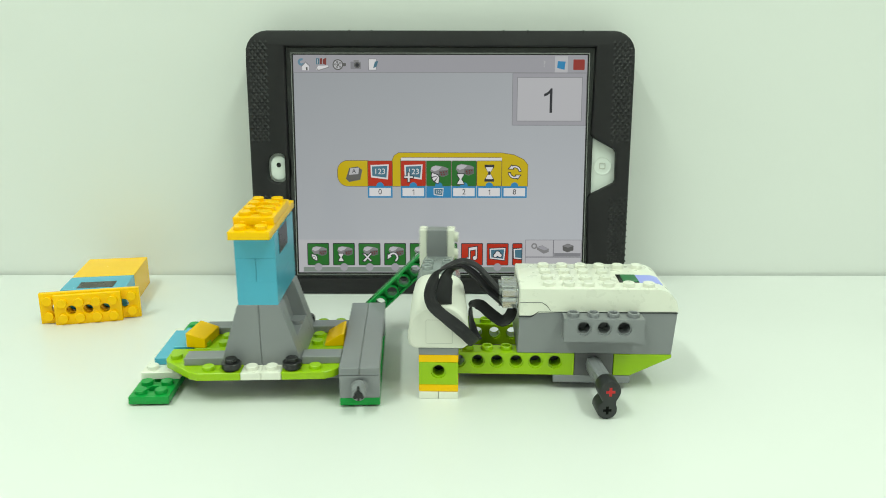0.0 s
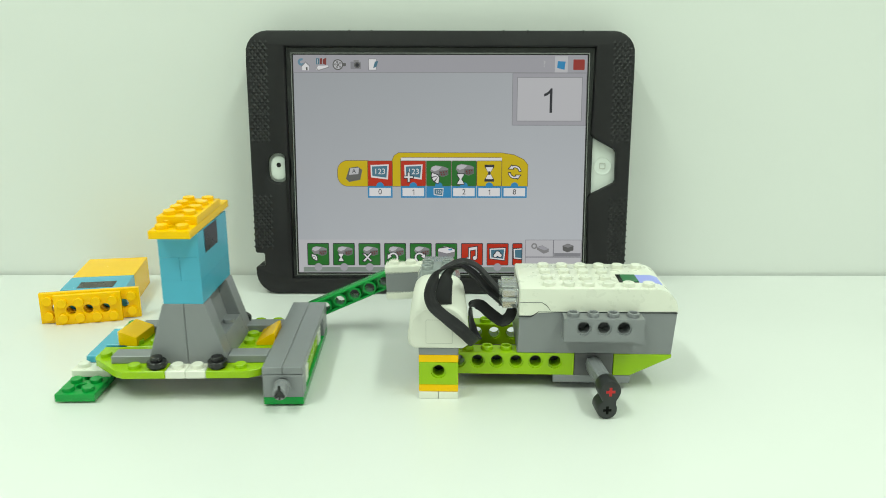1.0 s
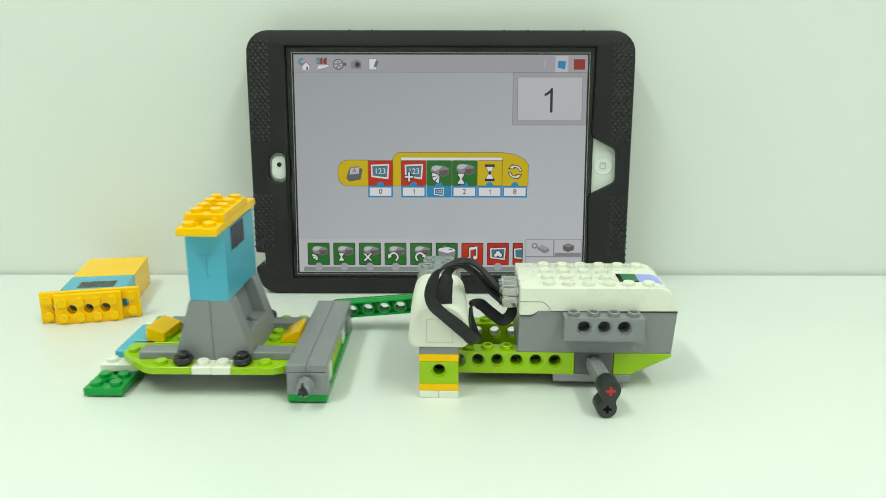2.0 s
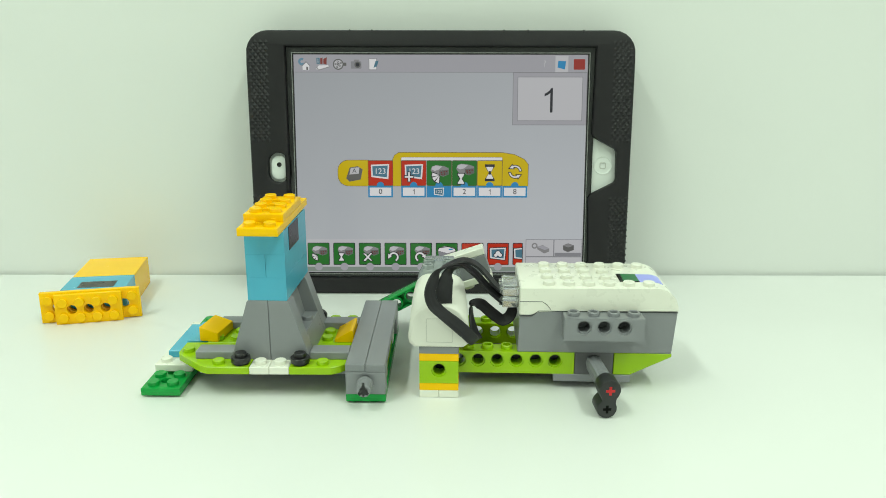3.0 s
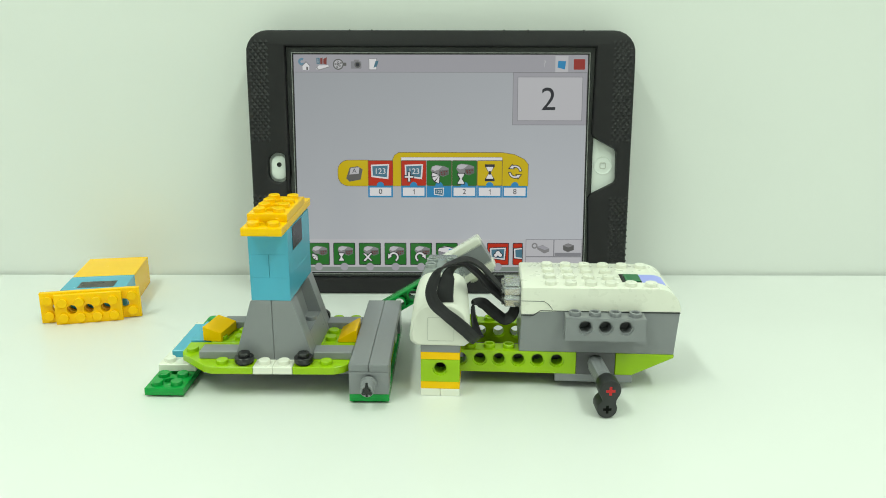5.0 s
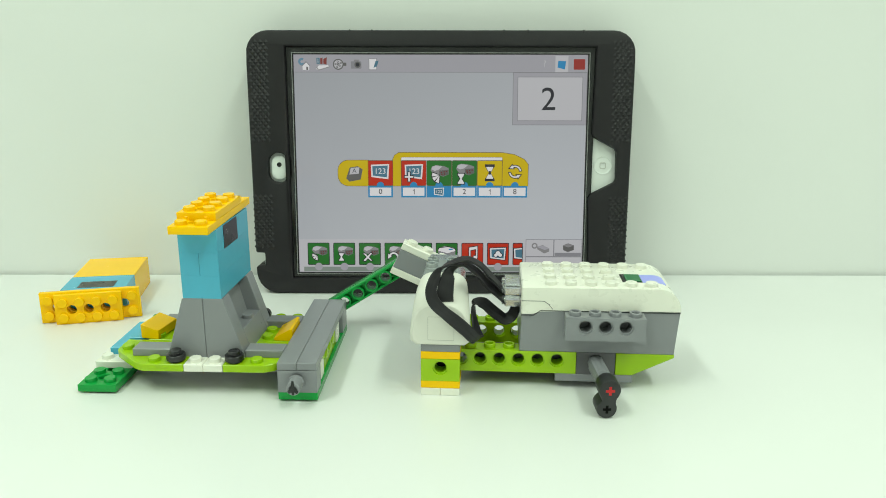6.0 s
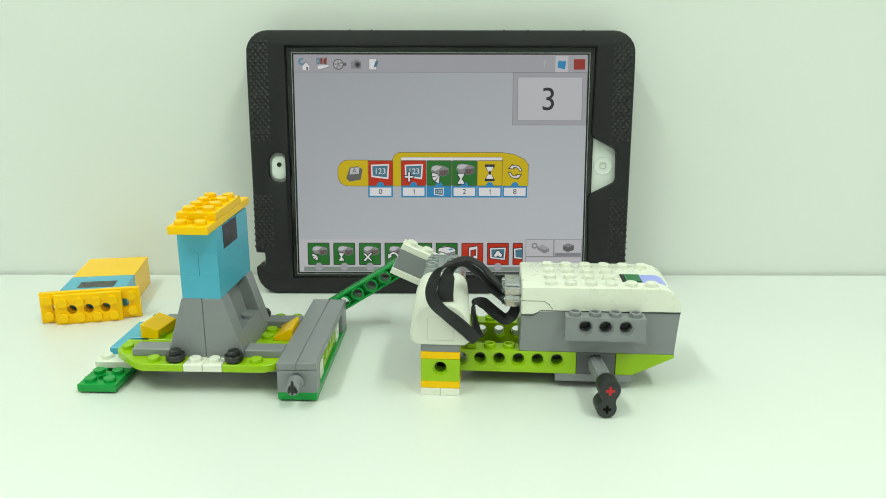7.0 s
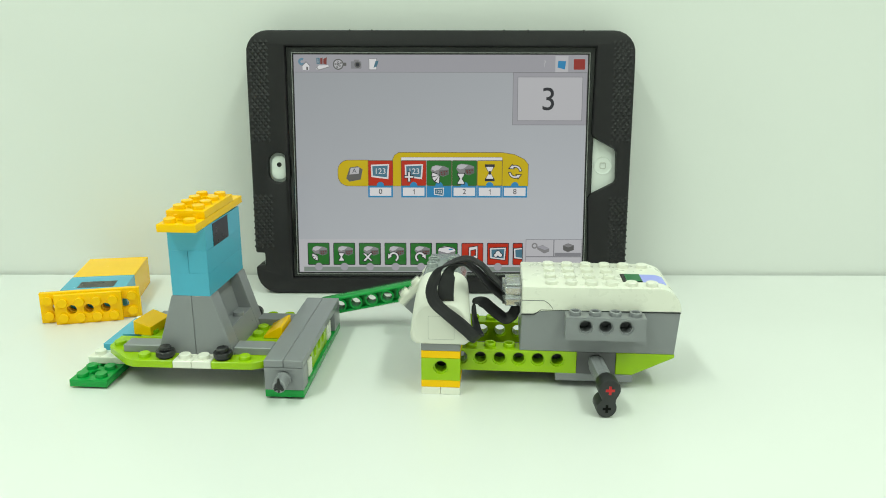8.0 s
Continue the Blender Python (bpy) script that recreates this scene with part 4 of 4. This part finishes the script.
    arc = [(95.4 + 9.2 * math.cos(radians(a)), 35.0 + 9.2 * math.sin(radians(a))) for a in range(0, 91, 9)]
    bm = prism(bmesh.new(), [(61, 34.2), (104.6, 34.2)] + arc + [(40.4, 44.2), (40.4, 32.0), (45.4, 32.0), (48.2, 34.2)], 10.8, 46.2, "y", 0.55)
    for stud_y in (14.8, 23.3, 31.8, 40.3):
        studs(bm, [52.4 + 8.1 * i for i in range(6) if i < 4 or not 18 < stud_y < 36], [stud_y], 44.2, moulded=True)
    part("lid", bm, WHITE, control, "white studded lid with a rounded end")
    part("seam", prism(bmesh.new(), [(40.5, 38.0), (49.6, 38.0), (51.6, 36.6), (53.1, 34.6), (53.3, 34.7), (51.8, 36.8), (49.7, 38.22), (40.5, 38.22)], 10.72, 11.0, "y", 0), DARK, control)
    part("seam", prism(bmesh.new(), [(40.4, 31.8), (45.5, 31.8), (48.3, 34.0), (104.5, 34.0), (104.5, 34.25), (48.2, 34.25), (45.4, 32.05), (40.4, 32.05)], 10.72, 11.0, "y", 0), BLACK, control)
    # button and lamp on the lid
    part("button_bezel", box(bmesh.new(), 82.0, 90.2, 19.4, 30.0, 44.15, 44.45, 0.1), GLOSSBLACK, control)
    part("power_button", box(bmesh.new(), 83.6, 90.0, 19.8, 29.0, 44.3, 44.85, 0.3), mat("button_green", (0.01, 0.16, 0.05), 0.3), control, "dark green button")
    lamp_mat = glow("status_lamp", (0.42, 0.52, 1.0), 0.8, 0.4)
    crest = [(95.4 + 9.35 * math.cos(radians(a)), 35.0 + 9.35 * math.sin(radians(a))) for a in range(62, 91, 7)]
    root = [(95.4 + 8.9 * math.cos(radians(a)), 35.0 + 8.9 * math.sin(radians(a))) for a in range(90, 61, -7)]
    part("status_lamp", prism(bmesh.new(), crest + [(90.3, 44.35), (90.3, 43.9)] + root, 19.4, 29.8, "y", 0), lamp_mat, control, "pale blue status lamp")
    # beam brick on the side of the box
    bm = beam_brick(4, moulded=True)
    side = part("side_brick", bm, GREY, control, "light grey beam brick with three holes", at=at(57.9, 3.2, 24.3))
    # plugs of the cable in the box
    for z in (33.5, 38.6):
        bm = box(bmesh.new(), 33.6, 40.3, 16, 30, z, z + 4.6, 0.4)
        for k in range(3):
            box(bm, 32.4, 33.8, 17 + 4.4 * k, 20 + 4.4 * k, z + 0.6, z + 3.6, 0.2)
        part("plug", bm, CLEAR, v, "clear plastic cable plug")
    # crank handle in front, a little askew
    askew = at(71.7, 8, 11.6, 0, 0, 5.4)
    bm = bmesh.new()
    lathe(bm, [(0, 7.2), (3.0, 7.2), (3.0, -6.5), (3.1, -6.9), (3.35, -7.4), (3.35, -11.0), (2.9, -12.0), (0, -12.0)], (0, -4, 0), "y", 12)
    for k in range(4):
        a = radians(45 + 90 * k)
        box(bm, 2.75 * math.cos(a) - 0.7, 2.75 * math.cos(a) + 0.7, -18.5, 2.8, 2.75 * math.sin(a) - 0.7, 2.75 * math.sin(a) + 0.7, 0.2)
    part("handle_axle", bm, GREY, v, at=askew)
    bm = sheet(bmesh.new(), [[(4.3 * math.cos(radians(a)), 4.3 * math.sin(radians(a))) for a in range(-30, 211, 20)] + [(-2.9, -4.0)] + [(4.0 * math.cos(radians(a)) - 0.9, -7.6 + 4.0 * math.sin(radians(a))) for a in range(150, 391, 20)] + [(2.7, -4.0)]], -15.6, -7.4, 0.7)
    handle = part("crank_handle", bm, HANDLE, v, "black rubbery crank handle", at=askew @ at(0.3, -8, 0))
    bm = box(bmesh.new(), -1.75, 1.75, -15.8, -15.2, -0.5, 0.5, 0)
    box(bm, -0.5, 0.5, -15.81, -15.2, -1.75, 1.75, 0)
    part("axle_end", bm, RED, handle, "red cross axle end")
    # no hole is cut: black bars on the face paint its dark inside
    bm = box(bmesh.new(), -2.5, 0.7, -15.7, -15.4, -8.15, -7.15, 0)
    box(bm, -1.4, -0.4, -15.71, -15.4, -9.3, -6.0, 0)
    part("cross_hole", bm, HOLLOW_SHADE, handle)
    # ribbon cable: out of the motor's top, over to the plugs, and the slack end back round the motor to the box
    ribbon([((10.2, 4.5, 38.2), (0.8, 0.1, 0.1)), ((10.0, 0.4, 40.8), (0.95, 0.1, 0.1)), ((10.0, -0.6, 44.8), (1, 0.05, 0.1)), ((10.7, -0.2, 49.4), (0.85, 0.5, 0)), ((12.5, 2.5, 52.9), (0.5, 0.9, 0)), ((16.6, 7.0, 54.2), (0, 1, 0.0)),
            ((21.7, 11.5, 50.0), (0.1, 1, 0.05)), ((26.8, 16.0, 43.0), (0.2, 1, 0.1)), ((33.6, 20.0, 35.3), (0, 1, 0.2))], 6.6, 0.9, "cable", v)
    ribbon([((33.8, 21.0, 38.4), (0, 1, 0.1)), ((28.6, 17.0, 45.6), (0.15, 1, 0.05)), ((23.4, 12.0, 52.6), (0.1, 1, 0.0)), ((18.2, 7.0, 56.3), (0, 1, 0.02)), ((12.9, 3.0, 56.2), (0.2, 1, 0.0)),
            ((8.3, -1.0, 54.2), (0.5, 0.9, 0.2)), ((5.8, -4.0, 50.6), (0.75, 0.65, 0.1)), ((4.8, -5.5, 46.5), (0.8, 0.55, 0.1)), ((6.2, -5.5, 42.0), (0.75, 0.55, 0.3)), ((10.2, -5.0, 37.8), (0.5, 0.7, 0.5)),
            ((14.8, -4.0, 33.6), (0.55, 0.45, 0.7)), ((18.8, -2.5, 29.4), (0.75, 0.1, 0.65)), ((21.8, 0.5, 25.2), (0.85, 0.1, 0.55)), ((23.0, 7.0, 22.8), (0.6, 0.7, 0.3)), ((22.2, 12.0, 25.0), (0.3, 1, 0.1)),
            ((20.9, 16.0, 29.4), (0.2, 1, 0)), ((20.8, 17.0, 33.4), (0.2, 1, 0.2)), ((22.4, 18.0, 34.4), (0, 0.85, 0.5)), ((25.2, 18.5, 33.8), (0.25, 0.6, 0.7)), ((28.0, 19.0, 31.2), (0.4, 0.55, 0.7)), ((31.0, 20.0, 28.4), (0.4, 0.55, 0.7)),
            ((34.0, 20.5, 26.4), (0.05, 0.6, 0.8)), ((36.7, 21.0, 27.6), (-0.6, 0.6, 0.5)), ((38.1, 21.5, 30.4), (-0.7, 0.6, 0.2)), ((38.4, 22.5, 34.0), (-0.3, 1, 0))], 5.2, 0.9, "cable", v)
    return v, crank


motor_machine, crank_block = machine()


# ---- the loose part at the back ----
def loose_tower():
    t = thing("toy_tower", "loose toy tower of yellow and azure bricks lying on the table", "toy tower", at(-203.9, 374.2, 0, 0, 0, 13.2))
    # studs face the room, so each plate stands on its edge
    part("roof_plate", hole_plate(6, 2), YELLOW, t, "yellow plate standing on edge", at=at(0, 3.2, 0.1, 90))
    part("hole_plate", hole_plate(4, 2), YELLOW, t, "yellow plate with three holes", at=at(7.4, -0.1, -0.5, 90))
    lean = at(25, 3, 0, 0, 0, -4.2) @ at(-25, -3, 0)
    part("azure_brick", box(bmesh.new(), 9, 41, 3.6, 25.4, 0.1, 15.9, 0.15), AZURE, t, at=lean)
    part("window_panel", box(bmesh.new(), 16.5, 34.5, 5.5, 15.5, 15.8, 16.05, 0.05), BLACK, t, "dark window panel", at=lean)
    part("yellow_brick", box(bmesh.new(), 9, 41, 25.5, 61, 0.1, 15.9, 0.15), YELLOW, t, at=lean)
    return t


loose_tower()


# ---- what moves ----
def crank_angle(t):
    """The crank's turn in degrees, anticlockwise: three runs with a rest after each."""
    def soft(a, end, ease=12):
        return a if a < end - ease else end - ease * math.exp((end - ease - a) / ease)

    def run(s, a0, rate):
        return a0 + rate * (s * s / 0.12 if s < 0.06 else s - 0.03)

    if t < 3.0:
        return soft(90 + 452.8 * t, 1099)
    if t < 6.9:
        return 1099 if t < 3.56 else 1080 + soft(run(t - 3.56, 19, 520), 1236)
    return 2316 if t < 7.25 else 2160 + run(t - 7.25, 156, 598)


def smooth_rows(rows, t):
    for (ta, *a), (tb, *b) in zip(rows, rows[1:]):
        if ta <= t <= tb:
            k = (t - ta) / (tb - ta)
            return [p + (q - p) * k for p, q in zip(a, b)]
    return list(rows[-1][1:])


MACHINE_PATH = [(0, -9.6, 290.8, -1.78), (0.5, -9.6, 290.3, -1.3), (1.0, -9.6, 290.8, -1.7), (1.5, -9.6, 290.8, -1.4), (2.4, -9.6, 291.7, -2.03), (3.6, -9.6, 291.7, -2.03), (4.0, -9.3, 291.8, -2.1), (4.5, -9.1, 293.1, -3.2), (5.95, -9.05, 294.0, -3.9), (7.3, -9.05, 294.0, -3.9), (8.0, -8.9, 294.9, -4.25)]
# boat: its distance from the eye, how far it swings with each stroke, and its own drift and turn
BOAT_PATH = [(0, 283.9, 3, 1.3, 1.5), (0.5, 286.5, 3, -1.1, 0.7), (1, 284.6, 3, -1.9, -0.0), (1.5, 286.3, 2.4, -0.7, -0.4), (2.4, 287.2, 0.6, -0.3, -0.5), (3.55, 287.2, 0, -0.6, -0.7), (4, 287.1, 2, 0.8, -0.5), (4.5, 286.6, 2, 1.1, 0.2), (5.8, 288.2, 1.5, -0.9, -1.4), (6.0, 288.8, 0, -1.35, -2.0), (7.2, 288.8, 0, -1.35, -2.0), (7.5, 290.4, 0.6, -3.3, -3.6), (8, 291.4, 0.6, -1.3, -3.6)]


def motions():
    boat_rows, rod_rows, crank_rows, machine_rows = [], [], [], []
    for i in range(0, 241):
        t = i / 30
        a = crank_angle(t)
        mx, my, mr = smooth_rows(MACHINE_PATH, t)
        machine_rows.append((t, at(mx, my, 0, 0, 0, mr)))
        crank_rows.append((t, at(5.5, 59.0, 31.4, 0, -a, 0)))
        # slider and crank
        speed = (crank_angle(min(t + 0.02, 8)) - crank_angle(max(t - 0.02, 0))) / 0.04
        th = radians(a - 4 - 12 * min(1, speed / 300))
        dx = 15.74 * math.cos(th) - math.sqrt(48 ** 2 - (17.87 + 15.74 * math.sin(th)) ** 2)
        y, swing, shift, turn = smooth_rows(BOAT_PATH, t)
        y -= 0.9
        yaw = turn + swing * 0.5 * math.sin(th - 0.75)
        x = -10.86 + dx + (mx + 9.6) + shift
        boat_rows.append((t, at(x, y, 0, 0, 0, yaw)))
        # the rod points from its pin in the boat to the crank's pin
        axle = pose(mx, my, 0, 0, 0, mr) @ Vector((6.2, 76, 30.8))
        held = radians(a - 4 - 3 * min(1, speed / 300))
        pin = axle + Vector((15.74 * math.cos(held), 0, 15.74 * math.sin(held)))
        base = pose(x, y, 0, 0, 0, yaw) @ Vector((8, 81.5, 10.8))
        tilt = math.degrees(math.atan2(pin.z - base.z, pin.x - base.x))
        rod_rows.append((t, at(8, 81.5, 10.8, 0, -tilt, -yaw)))
    walk(toy_boat, boat_rows)
    walk(rod, rod_rows)
    walk(crank_block, crank_rows)
    walk(motor_machine, machine_rows)
    # the count card steps to the next number
    one, two, three = at(59.2, 0, 107.9), at(59.2, 0, 127.5), at(81.2, 0, 127.5)
    walk(count_card, [(0, one), (3.333, one), (3.367, two), (6.90, two), (6.933, three), (8.0, three)])


motions()
